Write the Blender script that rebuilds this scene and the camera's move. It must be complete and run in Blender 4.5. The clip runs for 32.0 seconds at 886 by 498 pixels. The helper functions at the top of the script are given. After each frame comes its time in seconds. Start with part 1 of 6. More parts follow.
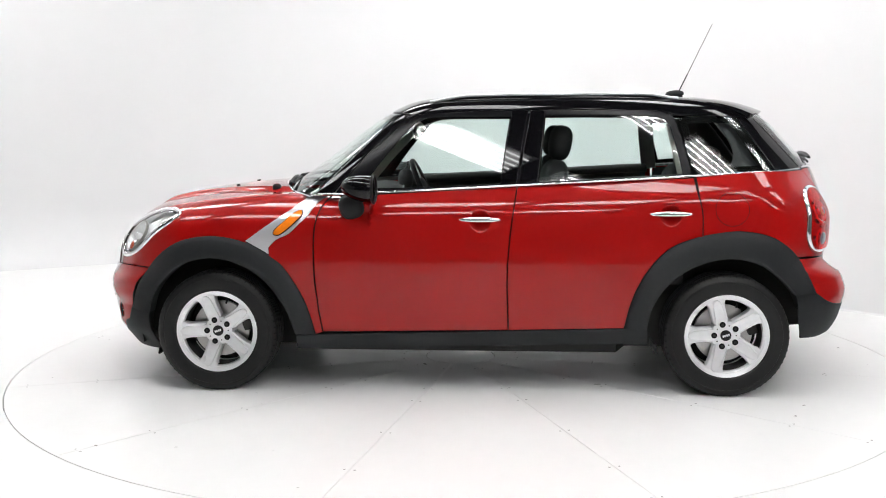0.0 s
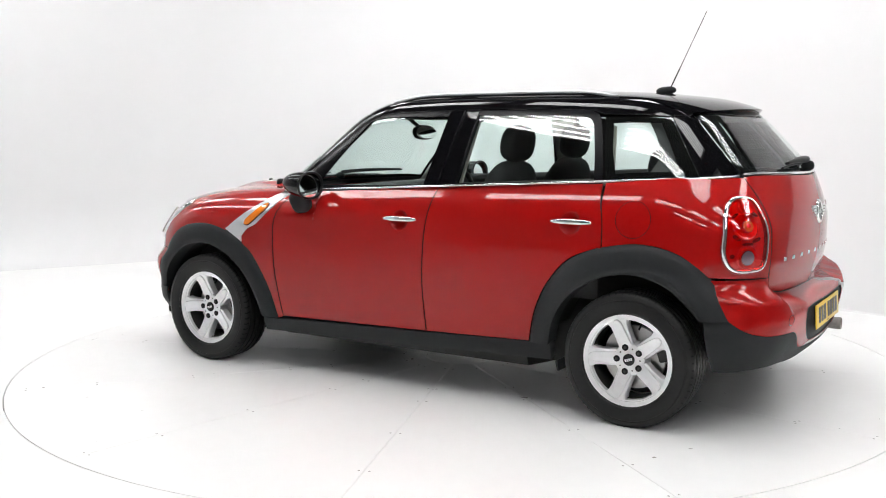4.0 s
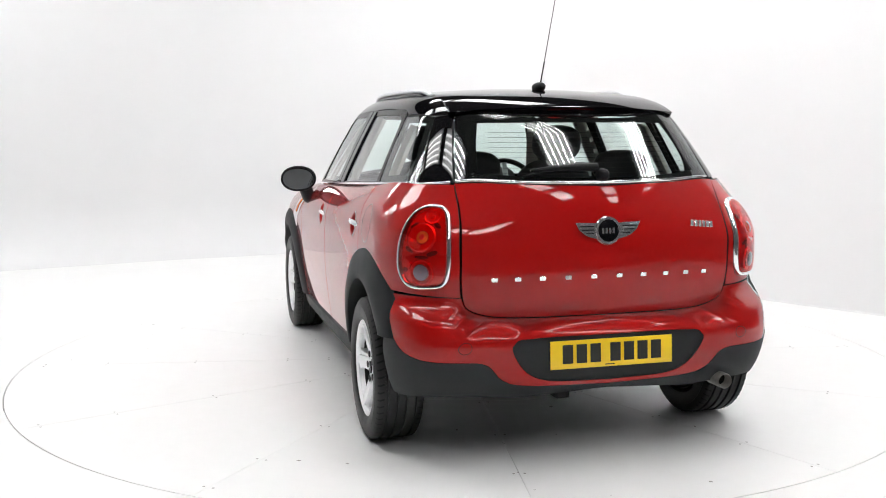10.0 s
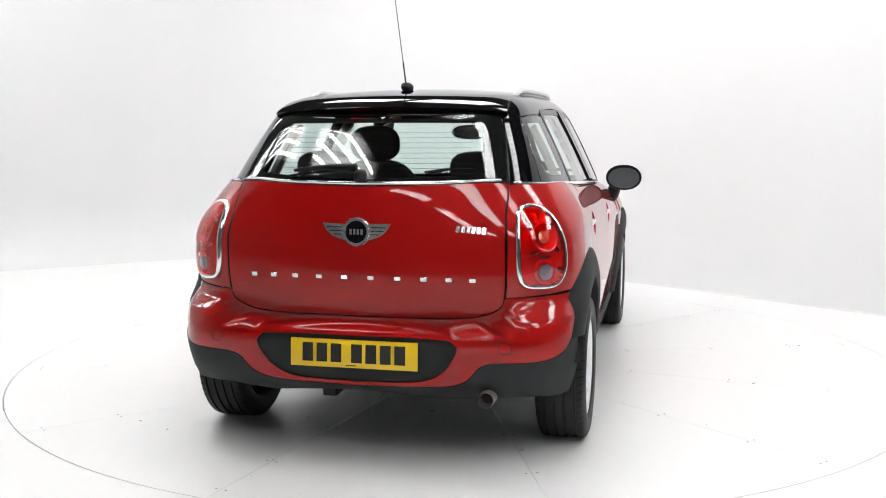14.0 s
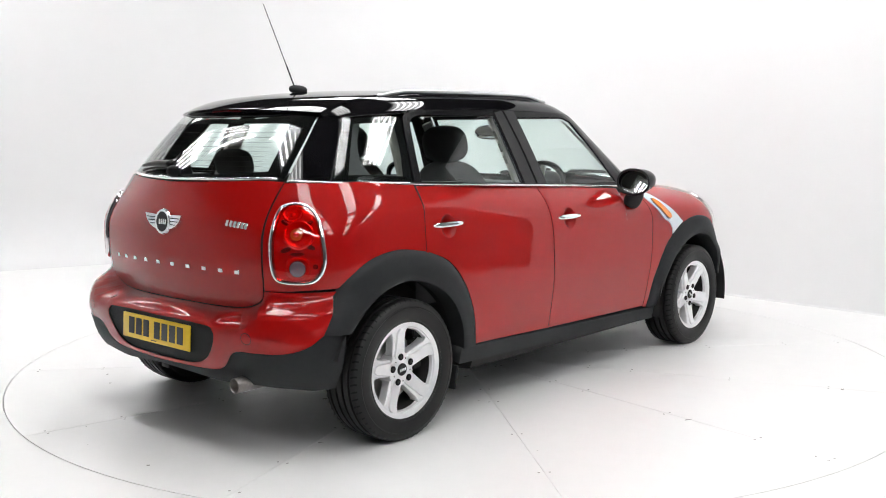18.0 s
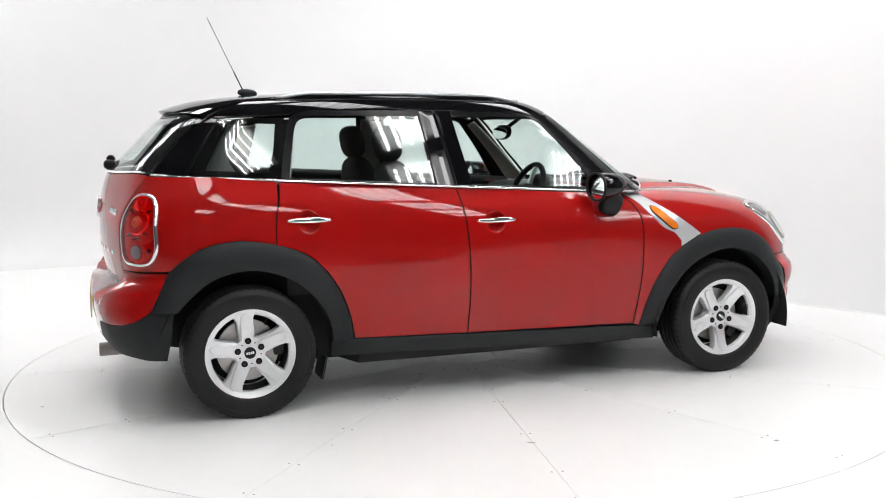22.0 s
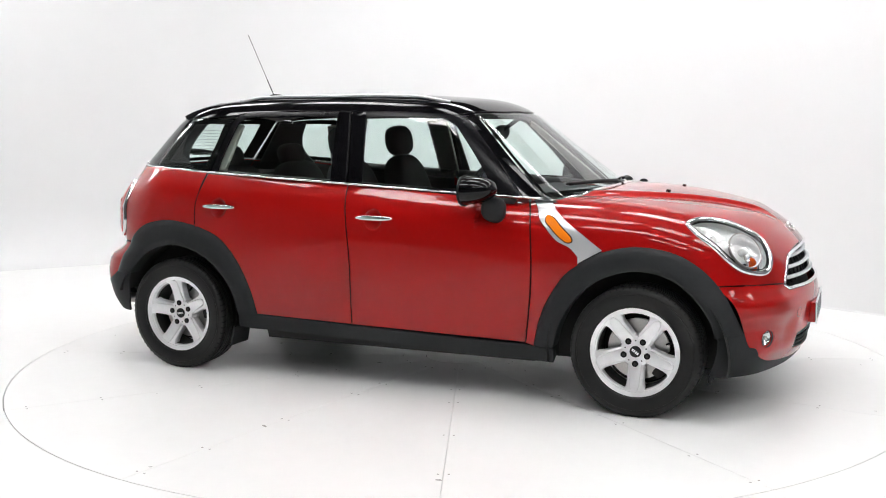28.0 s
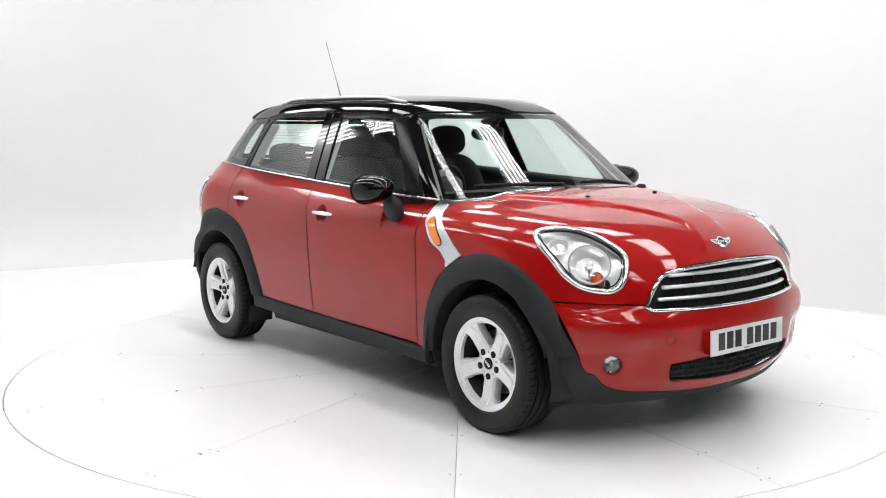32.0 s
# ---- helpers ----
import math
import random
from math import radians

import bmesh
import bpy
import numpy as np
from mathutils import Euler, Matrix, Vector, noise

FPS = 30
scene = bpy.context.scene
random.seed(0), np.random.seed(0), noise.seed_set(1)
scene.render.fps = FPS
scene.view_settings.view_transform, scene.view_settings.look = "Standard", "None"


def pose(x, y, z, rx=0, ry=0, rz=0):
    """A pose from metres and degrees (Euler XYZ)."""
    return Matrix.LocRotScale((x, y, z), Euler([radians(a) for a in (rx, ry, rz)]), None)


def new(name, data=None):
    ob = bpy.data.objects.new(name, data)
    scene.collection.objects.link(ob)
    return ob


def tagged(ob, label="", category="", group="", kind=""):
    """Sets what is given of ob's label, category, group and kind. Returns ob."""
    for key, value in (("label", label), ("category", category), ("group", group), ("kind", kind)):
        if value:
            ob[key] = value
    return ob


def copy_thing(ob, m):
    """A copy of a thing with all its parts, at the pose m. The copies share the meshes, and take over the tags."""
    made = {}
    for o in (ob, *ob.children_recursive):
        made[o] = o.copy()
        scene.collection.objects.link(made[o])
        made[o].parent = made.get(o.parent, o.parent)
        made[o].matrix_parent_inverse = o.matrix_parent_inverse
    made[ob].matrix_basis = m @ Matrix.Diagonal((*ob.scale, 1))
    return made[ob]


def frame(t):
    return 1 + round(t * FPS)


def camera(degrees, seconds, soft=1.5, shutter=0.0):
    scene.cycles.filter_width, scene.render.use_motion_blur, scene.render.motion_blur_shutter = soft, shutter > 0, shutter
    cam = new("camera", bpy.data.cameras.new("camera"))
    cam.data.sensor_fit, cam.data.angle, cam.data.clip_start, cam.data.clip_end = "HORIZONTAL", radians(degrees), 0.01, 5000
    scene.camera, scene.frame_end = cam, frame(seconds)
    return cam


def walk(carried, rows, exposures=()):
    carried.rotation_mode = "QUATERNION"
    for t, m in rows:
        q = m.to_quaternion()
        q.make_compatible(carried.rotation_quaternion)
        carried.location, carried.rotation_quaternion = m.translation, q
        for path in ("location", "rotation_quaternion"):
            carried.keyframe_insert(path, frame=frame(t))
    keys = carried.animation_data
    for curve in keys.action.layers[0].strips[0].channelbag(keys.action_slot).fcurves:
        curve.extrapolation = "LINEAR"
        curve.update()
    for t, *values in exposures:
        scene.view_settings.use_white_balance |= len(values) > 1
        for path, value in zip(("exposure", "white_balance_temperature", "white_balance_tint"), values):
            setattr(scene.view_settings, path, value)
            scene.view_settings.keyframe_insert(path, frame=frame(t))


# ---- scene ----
# The camera stands still on a tripod; the turntable carries the car round.
cam = camera(47.7, 32.0, soft=1.0)
EYE = pose(0, -5.852, 1.364, 90 - 7.059, 0, 1.002) @ pose(0, 0, 0, 0, 0, -0.145)
walk(cam, [(0.0, EYE), (32.0, EYE)])

# Heading of the car and of the turntable, in degrees, at these seconds.
HEADING = ((0, 177.54), (3, 156.30), (6, 135.01), (9, 113.63), (12, 92.17), (15, 70.73),
           (18, 49.30), (21, 27.91), (24, 6.58), (27, -14.77), (30, -36.18), (32, -50.55))
CAR_AT = (-0.0747, -0.0138)     # the car's centre on the turntable
EXPOSURE = 0.0
scene.view_settings.exposure = EXPOSURE
# ---- light: a windowless white studio under banks of fluorescent tubes ----
world = bpy.data.worlds.new("studio_surroundings")
world.use_nodes = True
world.node_tree.nodes["Background"].inputs["Color"].default_value = (0.9, 0.95, 1.0, 1)
world.node_tree.nodes["Background"].inputs["Strength"].default_value = 0.02
scene.world = world
TUBE_GLOW = 17.6
# ---- shape of the car: x ahead, y to its left, z up, from the middle of the wheelbase on the ground ----
def curve(knots, soften=0.04):
    """A smooth function through (a, b) pairs."""
    k = np.array(knots, float)
    x, y = k[:, 0], k[:, 1]
    lo, hi = x[0] - 0.4, x[-1] + 0.4
    t = np.linspace(lo, hi, 900)
    d = np.diff(y) / np.diff(x)
    m = np.concatenate([[d[0]], (d[:-1] + d[1:]) / 2, [d[-1]]])
    m[1:-1] = np.where(d[:-1] * d[1:] <= 0, 0, m[1:-1])
    i = np.clip(np.searchsorted(x, t) - 1, 0, len(d) - 1)
    h = x[i + 1] - x[i]
    s = (t - x[i]) / h
    v = ((1 + 2 * s) * (1 - s) ** 2 * y[i] + s * (1 - s) ** 2 * h * m[i]
         + s * s * (3 - 2 * s) * y[i + 1] + s * s * (s - 1) * h * m[i + 1])
    v = np.where(t < x[0], y[0] + (t - x[0]) * m[0], np.where(t > x[-1], y[-1] + (t - x[-1]) * m[-1], v))
    n = max(1, int(soften / (t[1] - t[0])))
    g = np.exp(-0.5 * (np.arange(-3 * n, 3 * n + 1) / n) ** 2)
    pad = np.pad(v, 3 * n, mode="reflect", reflect_type="odd")
    v = np.convolve(pad, g / g.sum(), "valid")
    return lambda a: np.interp(a, t, v)


def smax(a, b, k):
    h = np.maximum(k - np.abs(a - b), 0) / k
    return np.maximum(a, b) + h * h * k * 0.25


def ease(a, lo, hi):
    t = np.clip((a - lo) / (hi - lo), 0, 1)
    return t * t * (3 - 2 * t)


HANDLES = ((-0.060, 0.884), (-1.008, 0.915))
belt_z = curve([(-1.9, 1.130), (-1.6, 1.126), (-1.13, 1.103), (-0.245, 1.057), (0.728, 1.006), (1.0, 0.995)])
plan_w = curve([(-2.0, 0.835), (-1.66, 0.848), (-1.3, 0.858), (-0.9, 0.858), (-0.3, 0.858), (0.4, 0.855), (0.9, 0.852), (1.3, 0.856), (1.6, 0.852), (1.8, 0.840), (2.0, 0.80)], 0.06)
wall_in = curve([(0.15, 0.10), (0.22, 0.058), (0.31, 0.036), (0.42, 0.020), (0.56, 0.005), (0.72, 0.0), (0.84, 0.001), (0.92, 0.012), (0.98, 0.036), (1.04, 0.078), (1.10, 0.13), (1.16, 0.20)], 0.02)
nose_x = curve([(0.12, 1.885), (0.2, 1.960), (0.28, 2.016), (0.36, 2.038), (0.44, 2.050), (0.5, 2.056), (0.56, 2.052), (0.61, 2.036), (0.66, 2.028), (0.75, 2.006), (0.80, 1.985), (0.88, 1.94)], 0.015)
hood_z = curve([(0.5, 1.045), (0.85, 1.042), (1.1, 1.036), (1.3, 1.020), (1.5, 0.995), (1.7, 0.955), (1.85, 0.910), (1.95, 0.862), (2.03, 0.79), (2.1, 0.70)], 0.05)
bump_x = curve([(0.2, -1.83), (0.27, -1.90), (0.34, -1.955), (0.42, -1.985), (0.53, -1.988), (0.58, -1.972), (0.64, -1.945)], 0.015)
gate_x = curve([(0.55, -1.875), (0.64, -1.902), (0.72, -1.918), (0.80, -1.926), (0.92, -1.925), (1.02, -1.912), (1.09, -1.893), (1.14, -1.872), (1.2, -1.83)], 0.02)
lip_z = curve([(-0.1, 0.600), (0.30, 0.600), (0.42, 0.603), (0.478, 0.610), (0.530, 0.626), (0.560, 0.645), (0.576, 0.672), (0.600, 0.688), (0.70, 0.690), (0.9, 0.690)], 0.008)
belt_y = curve([(-2.0, 0.59), (-1.75, 0.648), (-1.5, 0.702), (-1.13, 0.752), (-0.6, 0.776), (-0.245, 0.776), (0.3, 0.765), (0.73, 0.735), (1.0, 0.70)], 0.08)
cant_y = curve([(-1.9, 0.47), (-1.5, 0.540), (-1.06, 0.590), (-0.3, 0.600), (0.3, 0.578), (0.6, 0.55)], 0.08)
roof_z = curve([(-1.75, 1.40), (-1.6, 1.446), (-1.45, 1.484), (-1.25, 1.514), (-1.0, 1.531), (-0.6, 1.541), (-0.2, 1.538), (0.1, 1.523), (0.3, 1.504), (0.45, 1.470), (0.6, 1.42)], 0.06)


def side_half(x, z):
    rise = 0.04 * (x + 0.25)                     # the shoulder climbs towards the tail
    zz = np.where(z > 0.8, z + rise * np.clip((z - 0.8) / 0.2, 0, 1), z)
    return plan_w(x) - wall_in(zz)


def lower(p, bumper=True):
    """Below the belt: negative inside."""
    x, y, z = p[..., 0], np.abs(p[..., 1]), p[..., 2]
    side = y - side_half(x, z)
    for hx, hz in HANDLES:                       # dished recesses behind the handles
        side = side + 0.033 * np.clip(1 - np.hypot((x - hx) / 0.052, (z - hz) / 0.052) ** 2.2, 0, 1)
    blunt = 0.42 - 0.10 * (1 - ease(z, 0.55, 0.63)) * ease(z, 0.22, 0.36)    # the bumper stands proud of the lamps
    scoop = 0.020 * ease(z, 0.30, 0.37) * (1 - ease(z, 0.42, 0.50)) * ease(y, 0.42, 0.54)     # round the fog lamps
    front = (x + scoop - (nose_x(z) - blunt * y * y)) / np.sqrt(1 + (0.84 * y) ** 2)
    gate = gate_x(z) + (0.22 + 0.22 * ease(z, 0.88, 1.14)) * y * y     # the gate wraps round more towards the window
    square = ease(z, 0.42, 0.52)                 # the red part is blunter than the skirt
    bump = bump_x(z) + (0.16 - 0.10 * square) * y * y + 0.13 * square * y ** 4
    lip = lip_z(y)                               # the bumper climbs beside the gate
    back = bump + (gate - bump) * ease(z, lip - 0.030 - 0.060 * ease(y, 0.36, 0.56), lip - 0.004) if bumper else gate
    rear = back - x
    w = 0.50 - 0.40 * ease(x, 0.9, 1.9)
    soft = 0.036 - 0.018 * ease(x, 1.1, 1.6)
    crown = 0.020 * (1 - ease(y, w - soft, w + soft)) * ease(x, 0.6, 1.1) * (1 - ease(x, 1.72, 1.9))
    side = side - 0.014 * ease(-x, 1.58, 1.64) * (1 - ease(z, 0.46, 0.54)) - 0.022 * ease(x, 1.60, 1.66) * (1 - ease(z, 0.37, 0.43))
    top = (z - (hood_z(x) - 0.085 * y * y - 0.006 + crown)) * 0.97
    top = np.where(x < 0.5, z - 1.6, top)
    f = smax(side, front, 0.25)
    f = smax(f, rear, 0.25 + 0.05 * ease(z, 0.62, 0.70))
    return smax(f, top, 0.17)


def gate_shape(p):
    return lower(p, False)


def green(p):
    """Above the belt: negative inside."""
    x, y, z = p[..., 0], np.abs(p[..., 1]), p[..., 2]
    zb = belt_z(x)
    t = (z - zb) / (1.43 - zb)
    side = (y - (belt_y(x) + (cant_y(x) - belt_y(x)) * t + 0.020 * t * (1 - t))) * 0.92
    screen = (x - (1.083 - (z - 1.0) * 1.47 + 0.25 * (z - 1.0) ** 2 - 0.42 * y * y)) * 0.60
    rear = (-(1.880 - (z - 1.13) * 0.95) + 0.47 * y * y - x) * 0.72
    top = z - (roof_z(x) - 0.105 * y * y)
    f = smax(side, screen, 0.10)
    f = smax(f, rear, 0.16)
    return smax(f, top, 0.085)


def slope(f, p, e=0.004):
    g = np.stack([f(p + np.eye(3)[i] * e) - f(p - np.eye(3)[i] * e) for i in range(3)], -1)
    return g / np.maximum(np.linalg.norm(g, axis=-1, keepdims=True), 1e-9)


def cast(f, o, d, far=1.9, near=0.0, steps=70):
    """Where rays from o along d leave the shape f, coming from outside."""
    o, d = np.broadcast_arrays(o, d)
    s = np.linspace(far, near, steps)
    hit = np.full(len(o), near)
    found = np.zeros(len(o), bool)
    for k in range(1, steps):
        inside = (f(o + d * s[k]) < 0) & ~found
        hit[inside], found = s[k], found | inside
    lo, hi = hit.copy(), hit + (far - near) / (steps - 1)
    for _ in range(18):
        mid = (lo + hi) / 2
        v = f(o + d * mid[:, None]) < 0
        lo, hi = np.where(v, mid, lo), np.where(v, hi, mid)
    return o + d * lo[:, None]


class Side:
    """Panels drawn in the side view (x, z), cast out along y."""
    def __init__(self, sign=1):
        self.sign = sign

    def flat(self, q):
        q = np.asarray(q, float)
        return q if q.shape[1] == 2 else q[:, [0, 2]]

    def rays(self, uv):
        n = len(uv)
        return (np.stack([uv[:, 0], np.zeros(n), uv[:, 1]], 1), np.tile([0.0, 1.0, 0.0], (n, 1)))


class Star:
    """Panels round a centre, in a stereographic view towards the pole."""
    def __init__(self, centre, pole):
        self.c, m = np.array(centre, float), np.array(pole, float)
        self.m = m / np.linalg.norm(m)
        a = np.cross([0, 0, 1], self.m) if abs(self.m[2]) < 0.9 else np.cross([0, 1, 0], self.m)
        self.a = a / np.linalg.norm(a)
        self.b = np.cross(self.m, self.a)

    def flat(self, q):
        d = np.asarray(q, float) - self.c
        d /= np.linalg.norm(d, axis=1, keepdims=True)
        k = 1 + d @ self.m
        return np.stack([d @ self.a / k, d @ self.b / k], 1)

    def rays(self, uv):
        r2 = (uv ** 2).sum(1)
        d = (2 * uv[:, :1] * self.a + 2 * uv[:, 1:] * self.b + (1 - r2)[:, None] * self.m) / (1 + r2)[:, None]
        return np.tile(self.c, (len(uv), 1)), d


SIDE = Side()
NOSE = Star((1.20, 0, 0.50), (0.75, 0, 0.66))
TAIL = Star((-1.30, 0, 0.70), (-1, 0, 0))
HAUNCH = Star((-1.25, 0.25, 0.85), (-0.6, 0.8, 0))
LAMP_F = Star((1.25, 0.30, 0.60), (0.75, 0.6, 0.28))
CABIN = Star((-0.45, 0, 0.95), (0, 0, 1))
SCREEN = Star((0.0, 0, 0.90), (0.8, 0, 0.6))
# ---- meshes ----
from mathutils.geometry import delaunay_2d_cdt


def mesh(name, verts, faces, mat, normals=None, smooth=True):
    me = bpy.data.meshes.new(name)
    me.from_pydata([tuple(map(float, v)) for v in verts], [], [tuple(map(int, f)) for f in faces])
    me.materials.append(mat)
    me.polygons.foreach_set("use_smooth", [smooth] * len(me.polygons))
    me.update()
    if normals is not None:
        me.normals_split_custom_set_from_vertices([tuple(map(float, n)) for n in normals])
    return me


def part(name, data, parent, label="", at=None):
    """Links a mesh as one object under a thing or a part."""
    ob = new(name, data)
    ob.parent = parent
    if at is not None:
        ob.matrix_basis = at
    return tagged(ob, label)


def from_bm(name, bm, mat, smooth=True, angle=40):
    bm.normal_update()
    me = bpy.data.meshes.new(name)
    bm.to_mesh(me)
    bm.free()
    me.materials.append(mat)
    me.polygons.foreach_set("use_smooth", [smooth] * len(me.polygons))
    if smooth:
        me.set_sharp_from_angle(angle=radians(angle))
    return me


def box(name, size, mat, centre=(0, 0, 0), bevel=0.0, seg=2, turn=(0, 0, 0)):
    bm = bmesh.new()
    bmesh.ops.create_cube(bm, size=1)
    bmesh.ops.scale(bm, vec=size, verts=bm.verts)
    if bevel:
        bmesh.ops.bevel(bm, geom=bm.edges[:], offset=bevel, segments=seg, affect="EDGES", profile=0.6)
    bmesh.ops.transform(bm, matrix=pose(*centre, *turn), verts=bm.verts)
    return from_bm(name, bm, mat)


def blob(name, size, mat, centre=(0, 0, 0), turn=(0, 0, 0), power=2.6, nu=28, nv=16):
    """A rounded cushion: a superellipsoid."""
    def c(a, q):
        return math.copysign(abs(a) ** (2 / q), a)
    v, f = [], []
    for j in range(nv + 1):
        b = -math.pi / 2 + math.pi * j / nv
        for i in range(nu):
            a = 2 * math.pi * i / nu
            v.append((c(math.cos(b), power) * c(math.cos(a), power) * size[0] / 2, c(math.cos(b), power) * c(math.sin(a), power) * size[1] / 2, c(math.sin(b), power) * size[2] / 2))
    for j in range(nv):
        for i in range(nu):
            k = (i + 1) % nu
            f.append((j * nu + i, j * nu + k, (j + 1) * nu + k, (j + 1) * nu + i))
    m = pose(*centre, *turn)
    me = mesh(name, [m @ Vector(q) for q in v], f, mat)
    bm = bmesh.new()
    bm.from_mesh(me)
    bmesh.ops.remove_doubles(bm, verts=bm.verts, dist=1e-5)
    bm.to_mesh(me)
    bm.free()
    return me


def lathe(name, prof, mat, n=48, closed=False, a0=0.0, a1=2 * math.pi, angle=35):
    """Turns a profile of (radius, along) round the y axis."""
    prof = np.array(prof, float)
    full = abs(a1 - a0 - 2 * math.pi) < 1e-6
    m = n if full else n + 1
    v = []
    for i in range(m):
        a = a0 + (a1 - a0) * i / n
        v += [(r * math.cos(a), y, r * math.sin(a)) for r, y in prof]
    k = len(prof)
    f = []
    for i in range(n):
        j = (i + 1) % m
        for q in range(k if closed else k - 1):
            w = (q + 1) % k
            f.append((i * k + q, i * k + w, j * k + w, j * k + q))
    me = mesh(name, v, f, mat)
    me.set_sharp_from_angle(angle=radians(angle))
    return me


def disc(name, r, depth, mat, n=32, bevel=0.0, hollow=0.0):
    """A round button about the y axis, its face at y = 0 towards +y."""
    prof = [(r, -depth), (r, -bevel), (r - bevel, 0), (max(hollow, 1e-4), 0)]
    if hollow:
        prof.append((hollow, -depth))
    return lathe(name, prof, mat, n)


def tube(name, path, radius, mat, n=8, closed=False, flat=1.0, up=(0, 0, 1)):
    """A bar along a path; flat squashes it along 'up'."""
    p = np.array(path, float)
    m = len(p)
    t = np.gradient(p, axis=0) if not closed else np.roll(p, -1, 0) - np.roll(p, 1, 0)
    t /= np.maximum(np.linalg.norm(t, axis=1, keepdims=True), 1e-9)
    ups = np.broadcast_to(np.array(up, float), p.shape)
    s = np.cross(t, ups)
    s /= np.maximum(np.linalg.norm(s, axis=1, keepdims=True), 1e-9)
    w = np.cross(s, t)
    rad = np.broadcast_to(np.array(radius, float), (m,))
    v, f = [], []
    for i in range(m):
        for j in range(n):
            a = 2 * math.pi * j / n
            v.append(p[i] + rad[i] * (s[i] * math.cos(a) + w[i] * math.sin(a) * flat))
    for i in range(m if closed else m - 1):
        k = (i + 1) % m
        for j in range(n):
            l = (j + 1) % n
            f.append((i * n + j, i * n + l, k * n + l, k * n + j))
    if not closed:
        f.append(tuple(range(n - 1, -1, -1)))
        f.append(tuple((m - 1) * n + j for j in range(n)))
    return mesh(name, v, f, mat)


# ---- panels cut from the car's shape ----
def spline(pts, step):
    """A smooth open curve through points, sampled about every step."""
    p = np.array(pts, float)
    if len(p) == 2:
        n = max(1, int(np.linalg.norm(p[1] - p[0]) / step))
        return [p[0] + (p[1] - p[0]) * i / n for i in range(n)]
    q = np.vstack([2 * p[0] - p[1], p, 2 * p[-1] - p[-2]])
    out = []
    for i in range(1, len(q) - 2):
        n = max(1, int(np.linalg.norm(q[i + 1] - q[i]) / step))
        d0, d1, d2 = [max(np.linalg.norm(q[i + k] - q[i + k - 1]), 1e-6) ** 0.5 for k in range(3)]
        m1 = (q[i] - q[i - 1]) / d0 - (q[i + 1] - q[i - 1]) / (d0 + d1) + (q[i + 1] - q[i]) / d1
        m2 = (q[i + 1] - q[i]) / d1 - (q[i + 2] - q[i]) / (d1 + d2) + (q[i + 2] - q[i + 1]) / d2
        m1, m2 = m1 * d1, m2 * d1
        for k in range(n):
            t = k / n
            out.append((2 * t ** 3 - 3 * t * t + 1) * q[i] + (t ** 3 - 2 * t * t + t) * m1 + (3 * t * t - 2 * t ** 3) * q[i + 1] + (t ** 3 - t * t) * m2)
    return out


def loop(runs, view, step):
    """The outline of a panel in its view: runs of points, each run smooth, meeting at sharp corners."""
    out = []
    for r in runs:
        out += spline(view.flat(r), step)
    return np.array(out)


def ring(pts, view, step):
    """A closed smooth outline."""
    q = view.flat(pts)
    n = len(q)
    big = np.vstack([q[-3:], q, q[:4]])
    s = np.array(spline(big, step))
    d0 = np.argmin(np.linalg.norm(s[: len(s) // 2] - q[0], axis=1))
    d1 = len(s) // 2 + np.argmin(np.linalg.norm(s[len(s) // 2:] - q[0], axis=1))
    return s[d0:d1]


def grow(uv, d):
    """Moves an outline out by d (in for a negative d)."""
    area = 0.5 * np.sum(uv[:, 0] * np.roll(uv[:, 1], -1) - uv[:, 1] * np.roll(uv[:, 0], -1))
    t = np.roll(uv, -1, 0) - np.roll(uv, 1, 0)
    t /= np.maximum(np.linalg.norm(t, axis=1, keepdims=True), 1e-12)
    n = np.stack([t[:, 1], -t[:, 0]], 1) * np.sign(area)
    return uv + n * d


def within(q, uv):
    x, y = q[:, 0][:, None], q[:, 1][:, None]
    x0, y0 = uv[:, 0][None], uv[:, 1][None]
    x1, y1 = np.roll(uv[:, 0], -1)[None], np.roll(uv[:, 1], -1)[None]
    with np.errstate(divide="ignore", invalid="ignore"):
        c = ((y0 > y) != (y1 > y)) & (x < (x1 - x0) * (y - y0) / (y1 - y0) + x0)
    return c.sum(1) % 2 == 1


